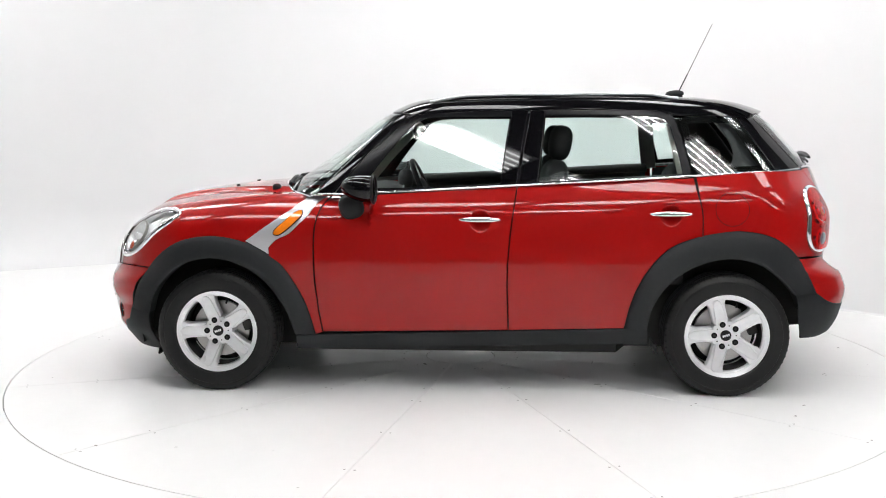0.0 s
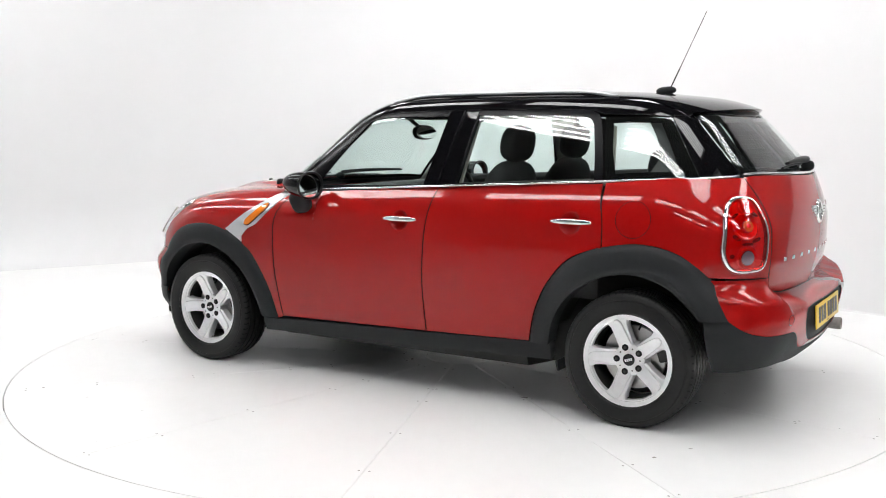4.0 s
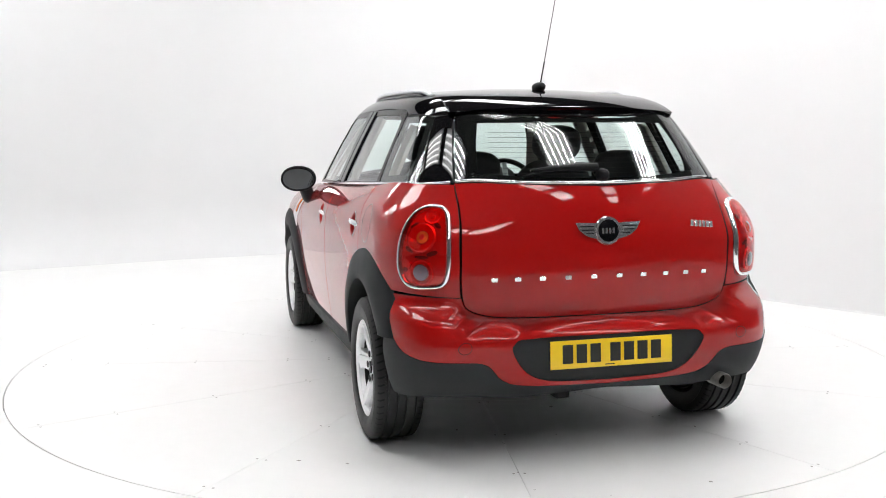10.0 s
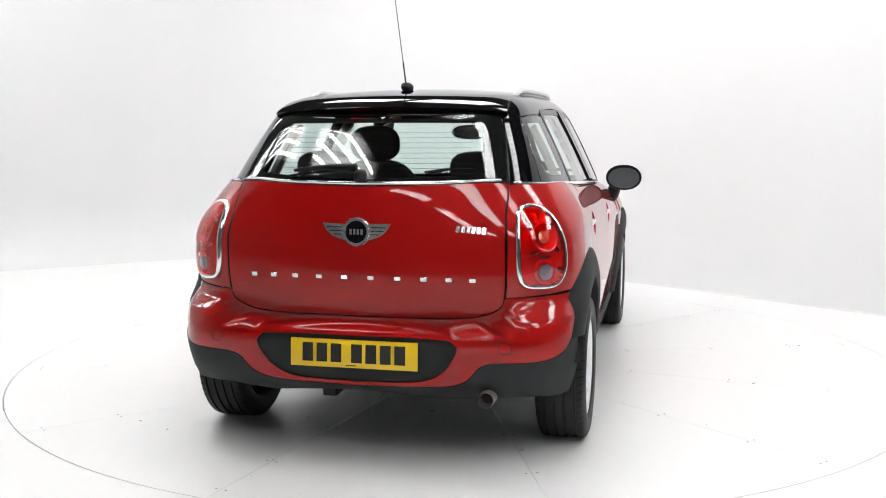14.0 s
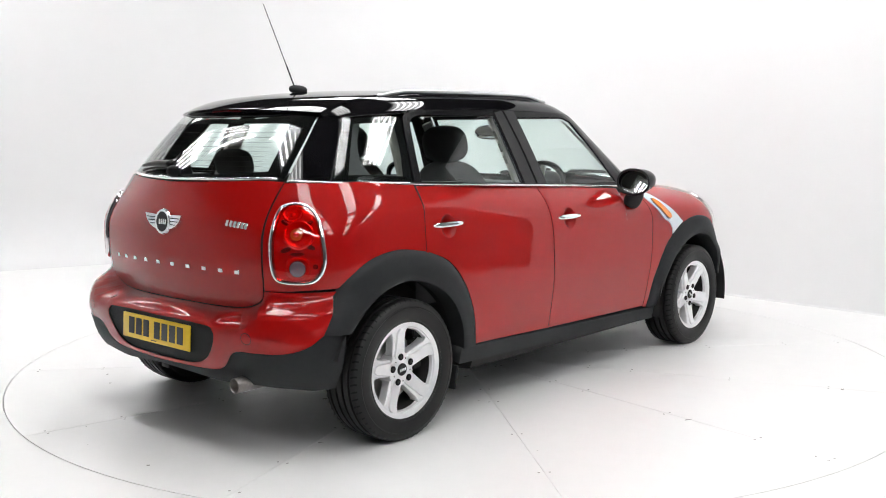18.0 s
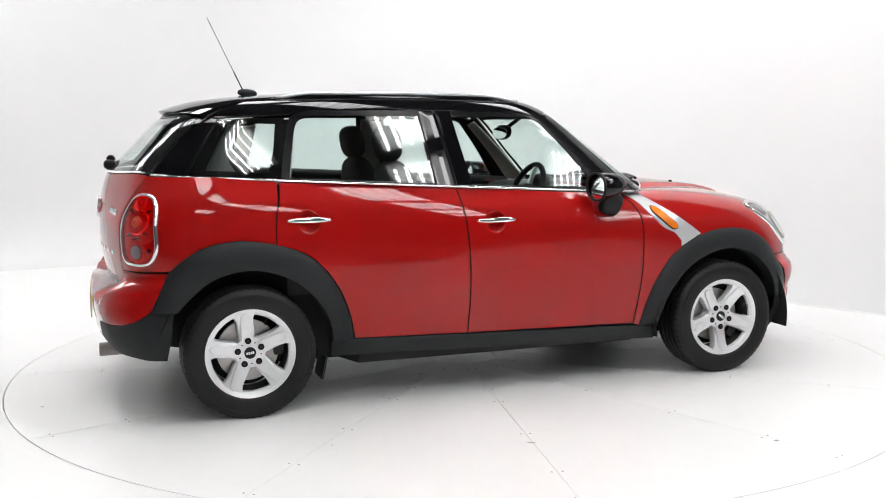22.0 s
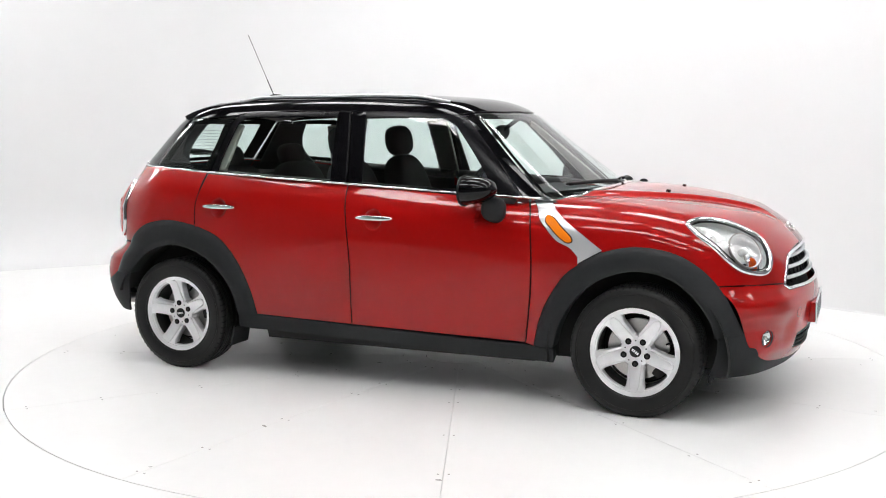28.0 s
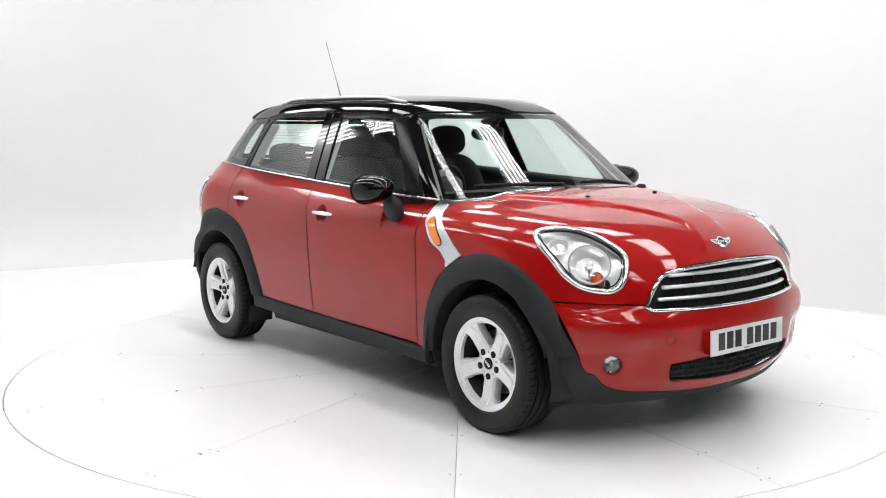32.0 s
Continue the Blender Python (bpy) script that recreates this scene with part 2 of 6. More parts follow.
def panel(name, uv, view, shape, mat, step, holes=(), lift=0.0, thick=0.012, gap=0.0, mirror=False, shift=(0, 0, 0), bulge=None, extra=None):
    """A sheet cut to the outline uv, laid on the shape, with a rim that goes inwards."""
    if gap:
        uv = grow(uv, -gap)
    loops = [uv, *holes]
    lo, hi = uv.min(0), uv.max(0)
    gx, gy = np.meshgrid(np.arange(lo[0], hi[0], step), np.arange(lo[1], hi[1], step))
    g = np.stack([gx.ravel() + (np.round((gy.ravel() - lo[1]) / step) % 2) * step / 2, gy.ravel()], 1)
    keep = within(g, uv)
    for h in holes:
        keep &= ~within(g, h)
    g = g[keep]
    edge = np.vstack(loops)
    if len(g):
        near = np.full(len(g), 9.0)
        for k in range(0, len(edge), 400):
            near = np.minimum(near, np.sqrt(((g[:, None] - edge[None, k:k + 400]) ** 2).sum(2)).min(1))
        g = g[near > 0.55 * step]
    if extra is not None:                        # finer points round a dished spot
        c = extra.mean(0)
        far = np.linalg.norm(extra - c, axis=1).max()
        g = np.vstack([g[np.linalg.norm(g - c, axis=1) > far + 0.4 * step], extra])
    pts = np.vstack([edge, g])
    edges, k = [], 0
    for l in loops:
        edges += [(k + i, k + (i + 1) % len(l)) for i in range(len(l))]
        k += len(l)
    vs, es, fs, *_ = delaunay_2d_cdt([Vector(q) for q in pts], edges, [], 0, 1e-7)
    q = np.array([(a.x, a.y) for a in vs])
    fs = np.array([f for f in fs if len(f) == 3])
    mid = q[fs].mean(1)
    ok = within(mid, uv)
    for h in holes:
        ok &= ~within(mid, h)
    fs = fs[ok]
    o, d = view.rays(q)
    p = cast(shape, o, d)
    n = slope(shape, p)
    p = p + n * lift + np.array(shift)
    if bulge is not None:
        p = p + n * bulge(q)[:, None]
    a = np.cross(p[fs[:, 1]] - p[fs[:, 0]], p[fs[:, 2]] - p[fs[:, 0]])
    flip = (a * n[fs[:, 0]]).sum(1) < 0
    fs[flip] = fs[flip][:, ::-1]
    verts, norms, faces = [p], [n], [tuple(f) for f in fs]
    if thick:
        count = {}
        for f in fs:
            for i in range(3):
                count[(f[i], f[(i + 1) % 3])] = 1
        rim = [e for e in count if (e[1], e[0]) not in count]
        used = sorted({i for e in rim for i in e})
        pos = {i: k for k, i in enumerate(used)}
        out = np.zeros((len(used), 3))
        for i, j in rim:
            c = np.cross(p[j] - p[i], n[i])
            c /= max(np.linalg.norm(c), 1e-12)
            out[pos[i]] += c
            out[pos[j]] += c
        out /= np.maximum(np.linalg.norm(out, axis=1, keepdims=True), 1e-9)
        b0, m = len(p), len(used)
        u = np.array(used)
        mixed = out * 0.8 + n[u] * 0.6
        verts += [p[u], p[u] + out * 0.0012 - n[u] * 0.002, p[u] - n[u] * thick]
        norms += [n[u], mixed, out]
        for i, j in rim:
            x, y = b0 + pos[i], b0 + pos[j]
            faces += [(y, x, x + m, y + m), (y + m, x + m, x + 2 * m, y + 2 * m)]
    v, n = np.vstack(verts), np.vstack(norms)
    if mirror:
        v, n = v * (1, -1, 1), n * (1, -1, 1)
        faces = [f[::-1] for f in faces]
    me = mesh(name, v, faces, mat, n)
    if thick > 0.008 and mat is RED:
        me.materials.append(DARK)
        k = len(fs)
        for i in range(k + 1, len(me.polygons), 2):
            me.polygons[i].material_index = 1
    return me


def on(shape, view, pts, lift=0.0):
    """Points of a view laid on the shape, with the normals there."""
    uv = view.flat(pts)
    o, d = view.rays(np.array(uv))
    p = cast(shape, o, d)
    n = slope(shape, p)
    return p + n * lift, n


def strip(name, p, n, mat, width=0.012, height=0.006, closed=False, mirror=False):
    """A raised rounded moulding along points p of a surface with normals n."""
    p, n = np.array(p), np.array(n)
    t = np.gradient(p, axis=0) if not closed else np.roll(p, -1, 0) - np.roll(p, 1, 0)
    s = np.cross(t, n)
    s /= np.maximum(np.linalg.norm(s, axis=1, keepdims=True), 1e-9)
    prof = [(-0.5, -0.6), (-0.5, 0.1), (-0.32, 0.75), (0, 1.0), (0.32, 0.75), (0.5, 0.1), (0.5, -0.6)]
    v, f, k, m = [], [], len(prof), len(p)
    for i in range(m):
        v += [p[i] + s[i] * a * width + n[i] * b * height for a, b in prof]
    for i in range(m if closed else m - 1):
        j = (i + 1) % m
        f += [(i * k + q, i * k + q + 1, j * k + q + 1, j * k + q) for q in range(k - 1)]
    v = np.array(v)
    if mirror:
        v = v * (1, -1, 1)
        f = [a[::-1] for a in f]
    if not closed:
        f += [tuple(range(k)), tuple((m - 1) * k + q for q in range(k))]
    return mesh(name, v, f, mat)
# ---- materials ----
def material(name, colour, rough=0.5, metal=0.0, coat=0.0, grain=0.0, grain_size=40.0, bump=0.0, bump_size=200.0, spread=0.0, ior=1.5, spec=0.5):
    """A surface with two scales of variation: grain in its colour and spread in its gloss, and a fine relief."""
    m = bpy.data.materials.new(name)
    m.use_nodes = True
    nt = m.node_tree
    b = nt.nodes["Principled BSDF"]
    b.inputs["Base Color"].default_value = (*colour, 1)
    b.inputs["Roughness"].default_value = rough
    b.inputs["Metallic"].default_value = metal
    b.inputs["Coat Weight"].default_value = coat
    b.inputs["Coat Roughness"].default_value = 0.012
    b.inputs["Coat IOR"].default_value = 1.42
    b.inputs["IOR"].default_value = ior
    b.inputs["Specular IOR Level"].default_value = spec
    co = nt.nodes.new("ShaderNodeTexCoord")

    def noise_at(size, detail):
        t = nt.nodes.new("ShaderNodeTexNoise")
        t.inputs["Scale"].default_value = size
        t.inputs["Detail"].default_value = detail
        nt.links.new(co.outputs["Object"], t.inputs["Vector"])
        return t
    if grain:
        big, fine = noise_at(grain_size * 0.08, 3), noise_at(grain_size, 4)
        add = nt.nodes.new("ShaderNodeMath")
        add.operation = "ADD"
        nt.links.new(big.outputs["Fac"], add.inputs[0])
        nt.links.new(fine.outputs["Fac"], add.inputs[1])
        r = nt.nodes.new("ShaderNodeMapRange")
        r.inputs["From Min"].default_value, r.inputs["From Max"].default_value = 0.6, 1.4
        r.inputs["To Min"].default_value, r.inputs["To Max"].default_value = 1 - grain, 1 + grain
        nt.links.new(add.outputs[0], r.inputs["Value"])
        mul = nt.nodes.new("ShaderNodeVectorMath")
        mul.operation = "MULTIPLY"
        mul.inputs[0].default_value = colour
        nt.links.new(r.outputs[0], mul.inputs[1])
        nt.links.new(mul.outputs[0], b.inputs["Base Color"])
    if spread:
        t = noise_at(7, 5)
        r = nt.nodes.new("ShaderNodeMapRange")
        r.inputs["From Min"].default_value, r.inputs["From Max"].default_value = 0.3, 0.7
        r.inputs["To Min"].default_value, r.inputs["To Max"].default_value = max(rough - spread, 0), rough + spread
        nt.links.new(t.outputs["Fac"], r.inputs["Value"])
        nt.links.new(r.outputs[0], b.inputs["Roughness"])
    if bump:
        t = noise_at(bump_size, 3)
        n = nt.nodes.new("ShaderNodeBump")
        n.inputs["Strength"].default_value = bump
        n.inputs["Distance"].default_value = 0.002
        nt.links.new(t.outputs["Fac"], n.inputs["Height"])
        nt.links.new(n.outputs[0], b.inputs["Normal"])
    return m


def glass_material(name, tint, ior=1.5, rough=0.0):
    """A thin tinted pane: it lets light through and mirrors by Fresnel."""
    m = bpy.data.materials.new(name)
    m.use_nodes = True
    nt = m.node_tree
    nt.nodes.remove(nt.nodes["Principled BSDF"])
    out = nt.nodes["Material Output"]
    tr, gl, mix, lw, pw, ma = (nt.nodes.new("ShaderNode" + k) for k in ("BsdfTransparent", "BsdfGlossy", "MixShader", "LayerWeight", "Math", "Math"))
    tr.inputs["Color"].default_value = (*tint, 1)
    gl.inputs["Roughness"].default_value = rough
    gl.inputs["Color"].default_value = (1, 1, 1, 1)
    lw.inputs["Blend"].default_value = 0.5
    base = ((ior - 1) / (ior + 1)) ** 2 * 1.6          # both faces of the pane mirror
    pw.operation, ma.operation = "POWER", "MULTIPLY_ADD"
    pw.inputs[1].default_value = 5.0
    ma.inputs[1].default_value, ma.inputs[2].default_value = 1 - base, base
    nt.links.new(lw.outputs["Facing"], pw.inputs[0])
    nt.links.new(pw.outputs[0], ma.inputs[0])
    nt.links.new(ma.outputs[0], mix.inputs["Fac"])
    nt.links.new(tr.outputs[0], mix.inputs[1])
    nt.links.new(gl.outputs[0], mix.inputs[2])
    nt.links.new(mix.outputs[0], out.inputs["Surface"])
    return m


def glow_material(name, colour, strength):
    m = bpy.data.materials.new(name)
    m.use_nodes = True
    b = m.node_tree.nodes["Principled BSDF"]
    b.inputs["Emission Color"].default_value = (*colour, 1)
    b.inputs["Emission Strength"].default_value = strength
    return m


RED = material("red_metallic_paint", (0.335, 0.0030, 0.0024), 0.42, 0.0, coat=1.0, grain=0.05, grain_size=900, spec=0.06)
BLACK = material("gloss_black_paint", (0.004, 0.004, 0.005), 0.10, 0.0, coat=0.9, grain=0.1, grain_size=300, spec=0.0)
PLASTIC = material("dark_grey_plastic", (0.014, 0.0155, 0.017), 0.60, 0.0, grain=0.12, grain_size=60, bump=0.12, bump_size=900, spread=0.05, spec=0.3)
RUBBER = material("tyre_rubber", (0.0085, 0.0085, 0.0085), 0.46, 0.0, grain=0.25, grain_size=30, bump=0.1, bump_size=300, spread=0.08, spec=0.32)
SEAL = material("black_rubber_seal", (0.006, 0.006, 0.007), 0.40, grain=0.1, spec=0.16)
FRAME = material("black_window_frame", (0.005, 0.005, 0.006), 0.22, grain=0.1, spec=0.14)
FRIT = material("black_ceramic", (0.003, 0.003, 0.003), 0.7, grain=0.1, spec=0.04)
CHROME = material("chrome", (0.80, 0.80, 0.81), 0.07, 1.0, grain=0.02, spread=0.02)
SILVER = material("silver_alloy_paint", (0.86, 0.86, 0.87), 0.38, 0.5, coat=0.35, grain=0.04, grain_size=400, spread=0.05)
SATIN = material("satin_silver_trim", (0.68, 0.69, 0.71), 0.30, 0.6, coat=0.3, grain=0.03, grain_size=300)
BADGE = material("bright_chrome_badge", (0.84, 0.84, 0.85), 0.14, 0.9, grain=0.02, spread=0.03)
STEEL = material("brake_steel", (0.30, 0.28, 0.265), 0.45, 0.8, grain=0.2, grain_size=80, spread=0.1)
DISC = material("worn_brake_disc", (0.52, 0.51, 0.50), 0.34, 0.9, grain=0.08, grain_size=120, spread=0.08)
# shade inside the rim put into the colour; also caliper, bolts, heater lines
SHADE_GREY = material("shade_dark_grey", (0.022, 0.021, 0.020), 0.6, 0.2, grain=0.3, grain_size=60)
DARK = material("dark_inner_shell", (0.010, 0.010, 0.010), 0.8, grain=0.2)
CLOTH = material("dark_seat_cloth", (0.022, 0.022, 0.024), 0.85, grain=0.25, grain_size=90, bump=0.3, bump_size=700)
TRIM = material("dark_cabin_plastic", (0.030, 0.030, 0.032), 0.6, grain=0.15, grain_size=50, bump=0.1)
BEIGE = material("pale_grey_headlining", (0.32, 0.31, 0.275), 0.85, grain=0.05, bump=0.15, bump_size=900)
AMBER = material("amber_lens", (0.90, 0.22, 0.01), 0.15, coat=0.8, grain=0.08, grain_size=120)
YELLOW = material("yellow_plate", (0.82, 0.54, 0.015), 0.35, coat=0.3, grain=0.03)
WHITE_PLATE = material("white_plate", (0.66, 0.67, 0.67), 0.35, coat=0.3, grain=0.03)
INK = material("black_lettering", (0.012, 0.012, 0.012), 0.4, grain=0.1)
LAMP_RED = material("red_lamp_reflector", (0.62, 0.010, 0.008), 0.16, 0.3, coat=1.0, grain=0.1, grain_size=60)
LAMP_DIM = material("smoked_lamp_reflector", (0.20, 0.13, 0.16), 0.14, 0.4, coat=1.0, grain=0.1, grain_size=60)
REFLECT = material("silvered_reflector", (0.92, 0.92, 0.92), 0.20, 0.12, grain=0.04, grain_size=90)
BOWL = material("polished_reflector", (0.93, 0.93, 0.93), 0.08, 0.35, grain=0.02, grain_size=60)
LAMP_DARK = material("dark_red_facet", (0.09, 0.003, 0.003), 0.2, coat=1.0, grain=0.1)
TAIL_AMBER = material("red_amber_lens", (0.40, 0.032, 0.004), 0.15, coat=1.0, grain=0.35, grain_size=120)
AMBER_DEEP = material("deep_amber_lens", (0.62, 0.075, 0.006), 0.12, coat=1.0, grain=0.12, grain_size=160)
MIRROR = material("mirror_glass", (0.86, 0.88, 0.88), 0.01, 1.0)
GLASS = glass_material("clear_window_glass", (0.86, 0.945, 0.92))
LENS = glass_material("clear_lamp_lens", (0.96, 0.97, 0.97))
LENS_RED = glass_material("red_lamp_lens", (0.97, 0.10, 0.08))
PAINT_WALL = material("white_wall_paint", (0.715, 0.715, 0.722), 0.7, grain=0.008, grain_size=3, bump=0.02, bump_size=40)
PAINT_FLOOR = material("white_floor_paint", (0.825, 0.825, 0.82), 0.32, grain=0.015, grain_size=12, bump=0.008, bump_size=30, spread=0.03)
CEILING = material("brown_grey_ceiling_panels", (0.06, 0.052, 0.045), 0.8, grain=0.1, grain_size=6)
DRAPE = material("dark_grey_drape", (0.14, 0.14, 0.144), 0.85, grain=0.12, grain_size=8)
SCUFF = material("worn_grey_chip", (0.33, 0.32, 0.31), 0.7, grain=0.4, grain_size=200)
PIT = material("dark_gap", (0.03, 0.03, 0.03), 0.9, grain=0.2)
TUBE = glow_material("fluorescent_tube", (0.985, 0.985, 0.985), TUBE_GLOW)
# for the added sheet behind the camera that the doors mirror
DARK_SHEET = material("dark_reflection_sheet", (0.10, 0.10, 0.102), 0.7, grain=0.15, grain_size=10, bump=0.1)
ENAMEL = material("white_enamel", (0.75, 0.75, 0.75), 0.35, grain=0.03)
# ---- the studio ----
def room():
    # floor: a sheet with a round opening for the turntable
    R, n = 2.503, 180
    v, f = [], []
    for k, r in enumerate((R, 2.56, 3.2, 5.0, 14.0)):
        v += [(r * math.cos(2 * math.pi * i / n), r * math.sin(2 * math.pi * i / n), 0) for i in range(n)]
    for k in range(4):
        f += [(k * n + i, (k + 1) * n + i, (k + 1) * n + (i + 1) % n, k * n + (i + 1) % n) for i in range(n)]
    v += [(R * math.cos(2 * math.pi * i / n), R * math.sin(2 * math.pi * i / n), -0.06) for i in range(n)]
    f += [(5 * n + i, i, (i + 1) % n, 5 * n + (i + 1) % n) for i in range(n)]
    tagged(new("floor", mesh("floor", v, f, PAINT_FLOOR, smooth=False)), "white glossy painted studio floor around the turntable", "floor", kind="structure")
    v = [(2.7 * math.cos(2 * math.pi * i / 60), 2.7 * math.sin(2 * math.pi * i / 60), -0.06) for i in range(60)]
    tagged(new("pit", mesh("pit", v, [tuple(range(60))], PIT, smooth=False)), "dark shallow pit under the turntable plates", "pit", kind="structure")

    # back wall: a left and a right flank that run into each other, with a cove at the foot
    corner, left, right = Vector((-1.47, 5.83)), Vector((-6.2, 3.109)), Vector((4.3, -0.044))
    a, b = (left - corner).normalized(), (right - corner).normalized()
    bend = 2.2
    path = [left, left.lerp(corner + a * bend, 0.5)]
    for i in range(25):
        t = i / 24
        path.append((corner + a * bend) * (1 - t) ** 2 + corner * 2 * t * (1 - t) + (corner + b * bend) * t * t)
    path += [(corner + b * bend).lerp(right, k / 4) for k in (1, 2, 3, 4)]
    m = len(path)
    prof_n, v, f = 9, [], []
    for i, q in enumerate(path):
        t = (path[min(i + 1, m - 1)] - path[max(i - 1, 0)]).normalized()
        inward = Vector((t.y, -t.x))
        r = 0.62 * (1 - ease(np.array(float(i)), 6, 22)) + 0.015
        for k in range(prof_n):
            w = math.pi / 2 * k / (prof_n - 1)
            d = float(r * (1 - math.sin(w)))
            v.append((q.x + inward.x * d, q.y + inward.y * d, float(r * (1 - math.cos(w)))))
        v.append((q.x, q.y, WALL_TOP))
        v.append((q.x - inward.x * 0.12, q.y - inward.y * 0.12, WALL_TOP))
    k = prof_n + 2
    for i in range(m - 1):
        f += [(i * k + j, (i + 1) * k + j, (i + 1) * k + j + 1, i * k + j + 1) for j in range(k - 1)]
    me = mesh("wall_back", v, f, PAINT_WALL)
    me.set_sharp_from_angle(angle=radians(50))
    tagged(new("wall_back", me), "white seamless studio wall, curved into the floor", "wall", kind="structure")
    # the sides and the back of the room
    for name, p, q in (("wall_left", left + Vector((-0.08, 0)), Vector((-9.5, -9.5))), ("wall_right", Vector((7.4, -9.5)), right + Vector((0.08, 0))), ("wall_front", Vector((-9.5, -9.5)), Vector((7.4, -9.5)))):
        c, d = (p + q) / 2, (q - p)
        white = name == "wall_left"
        me = box(name, (d.length, 0.12, CEIL), PAINT_WALL if white else DRAPE, bevel=0.004)
        ob = new(name, me)
        ob.matrix_basis = pose(c.x, c.y, CEIL / 2, 0, 0, math.degrees(math.atan2(d.y, d.x)))
        tagged(ob, "plain white studio side wall" if white else "plain dark grey studio wall", "wall", kind="structure")
    # unseen dark sheet, added on the floor to darken what the doors mirror
    me = box("dark_floor_sheet", (16.8, 4.7, 0.008), DARK_SHEET, (-1.05, -7.1, 0.004), bevel=0.002)
    tagged(new("dark_floor_sheet", me), "unseen dark sheet added behind the camera to darken reflections in the doors", "floor", kind="structure")
    me = box("ceiling", (20, 20, 0.1), CEILING, (0, 0, 0), bevel=0.01)
    ob = new("ceiling", me)
    ob.location = (-1, -1.5, CEIL + 0.05)
    tagged(ob, "grey industrial studio ceiling", "ceiling", kind="structure")


def fixture():
    """A bank of five bare tubes under a white tray."""
    top = new("tube_light")
    part("tray", box("tray", (1.62, 0.60, 0.03), ENAMEL, (0, 0, 0.06), bevel=0.008), top, "white enamel tray")
    one = tube("lamp_tube", [(-0.74, 0, 0), (0.74, 0, 0)], 0.019, TUBE, 10)
    cap = box("end_cap", (0.03, 0.045, 0.075), ENAMEL, (0, 0, 0.012), bevel=0.006)
    for k in range(5):
        t = part("lamp_tube", one, top, "glowing fluorescent tube", pose(0, -0.22 + 0.11 * k, 0))
        for s in (-1, 1):
            part("end_cap", cap, t, "", pose(0.755 * s, 0, 0))
    part("hanger", tube("hanger", [(-0.5, 0, 0.07), (-0.5, 0, CEIL - LIGHT_Z)], 0.006, ENAMEL, 6), top)
    part("hanger", tube("hanger", [(0.5, 0, 0.07), (0.5, 0, CEIL - LIGHT_Z)], 0.006, ENAMEL, 6), top)
    return tagged(top, "white bank of five bright fluorescent tubes hung from the ceiling", "light", "studio tube lights")


def turntable():
    """Twelve white plates about a round hub."""
    top = new("turntable")
    n, r0, r1, gap = 12, 0.205, 2.4975, 0.0022
    v, f = [], []
    m = 20
    for ring_r, z in ((r0, 0), (r1, 0), (r1, -0.03), (r0, -0.03)):
        for i in range(m + 1):
            g = math.asin(gap / 2 / ring_r)
            a = g + (math.pi / 6 - 2 * g) * i / m
            v.append((ring_r * math.cos(a), ring_r * math.sin(a), z))
    k = m + 1
    for i in range(m):
        f.append((i, k + i, k + i + 1, i + 1))
        f.append((k + i, 2 * k + i, 2 * k + i + 1, k + i + 1))
    f += [(0, 3 * k, 2 * k, k), (k - 1, 2 * k - 1, 3 * k - 1, 4 * k - 1)]
    me = mesh("plate", v, f, PAINT_FLOOR, smooth=False)
    for i in range(n):
        part("plate", me, top, "", pose(0, 0, 0, 0, 0, 20 + 30 * i))
    part("hub", lathe("hub", [(0.001, 0), (0.2, 0), (0.2, -0.03)], PAINT_FLOOR, 48), top, "", pose(0, 0, 0, 90))
    return tagged(top, "round white turntable of twelve plates under the car", "turntable")


WALL_TOP, CEIL, LIGHT_Z = 3.8, 4.9, 4.1
room()
TABLE = turntable()
first = fixture()
# the banks hang in a skewed grid: L runs along the tubes, R from row to row
GRID_L, GRID_R, GRID_AT = (1.37, -1.40), (1.70, 1.10), (1.22, -1.97)
places = []
for i in range(-5, 6):
    for j in range(-6, 5):
        x = GRID_AT[0] + i * GRID_R[0] + j * GRID_L[0]
        y = GRID_AT[1] + i * GRID_R[1] + j * GRID_L[1]
        # outer banks at the left wall and behind the camera are added for brightness
        if x > -6.2 and y > -7.0 and (x > -2.1 or y > -1.2) and x + 0.98 * y < 3.4 and y - 0.575 * x < 6.1:
            places.append((x, y, -45.0))
for k, (x, y, a) in enumerate(places):
    m = pose(x, y, LIGHT_Z, 0, 0, a)
    if k == 0:
        first.matrix_basis = m
    else:
        copy_thing(first, m)
# ---- the car ----
CAR = tagged(new("car"), "red five-door crossover car with black roof and silver alloy wheels", "car")
FX, RX, WZ, WR = 1.2975, -1.2975, 0.308, 0.312


def arc(cx, cz, r, a0, a1, n=10, rz=None):
    return [(cx + r * math.cos(radians(a0 + (a1 - a0) * i / n)), cz + (rz or r) * math.sin(radians(a0 + (a1 - a0) * i / n))) for i in range(n + 1)]


SEAM_A = [(0.716, 1.000), (0.755, 0.950), (0.779, 0.861), (0.787, 0.627), (0.772, 0.45), (0.752, 0.303)]
SEAM_B = [(-0.204, 0.321), (-0.198, 0.633), (-0.217, 0.862), (-0.246, 1.053)]
SEAM_C = [(-1.165, 0.800), (-1.163, 0.927), (-1.143, 1.022), (-1.131, 1.099)]
ARCH_R = [(-0.790, 0.336), (-0.827, 0.489), (-0.899, 0.635), (-1.009, 0.751), (-1.165, 0.815)]
ARCH_R2 = [(-1.165, 0.815), (-1.346, 0.838), (-1.522, 0.802), (-1.640, 0.716), (-1.719, 0.571), (-1.741, 0.526)]
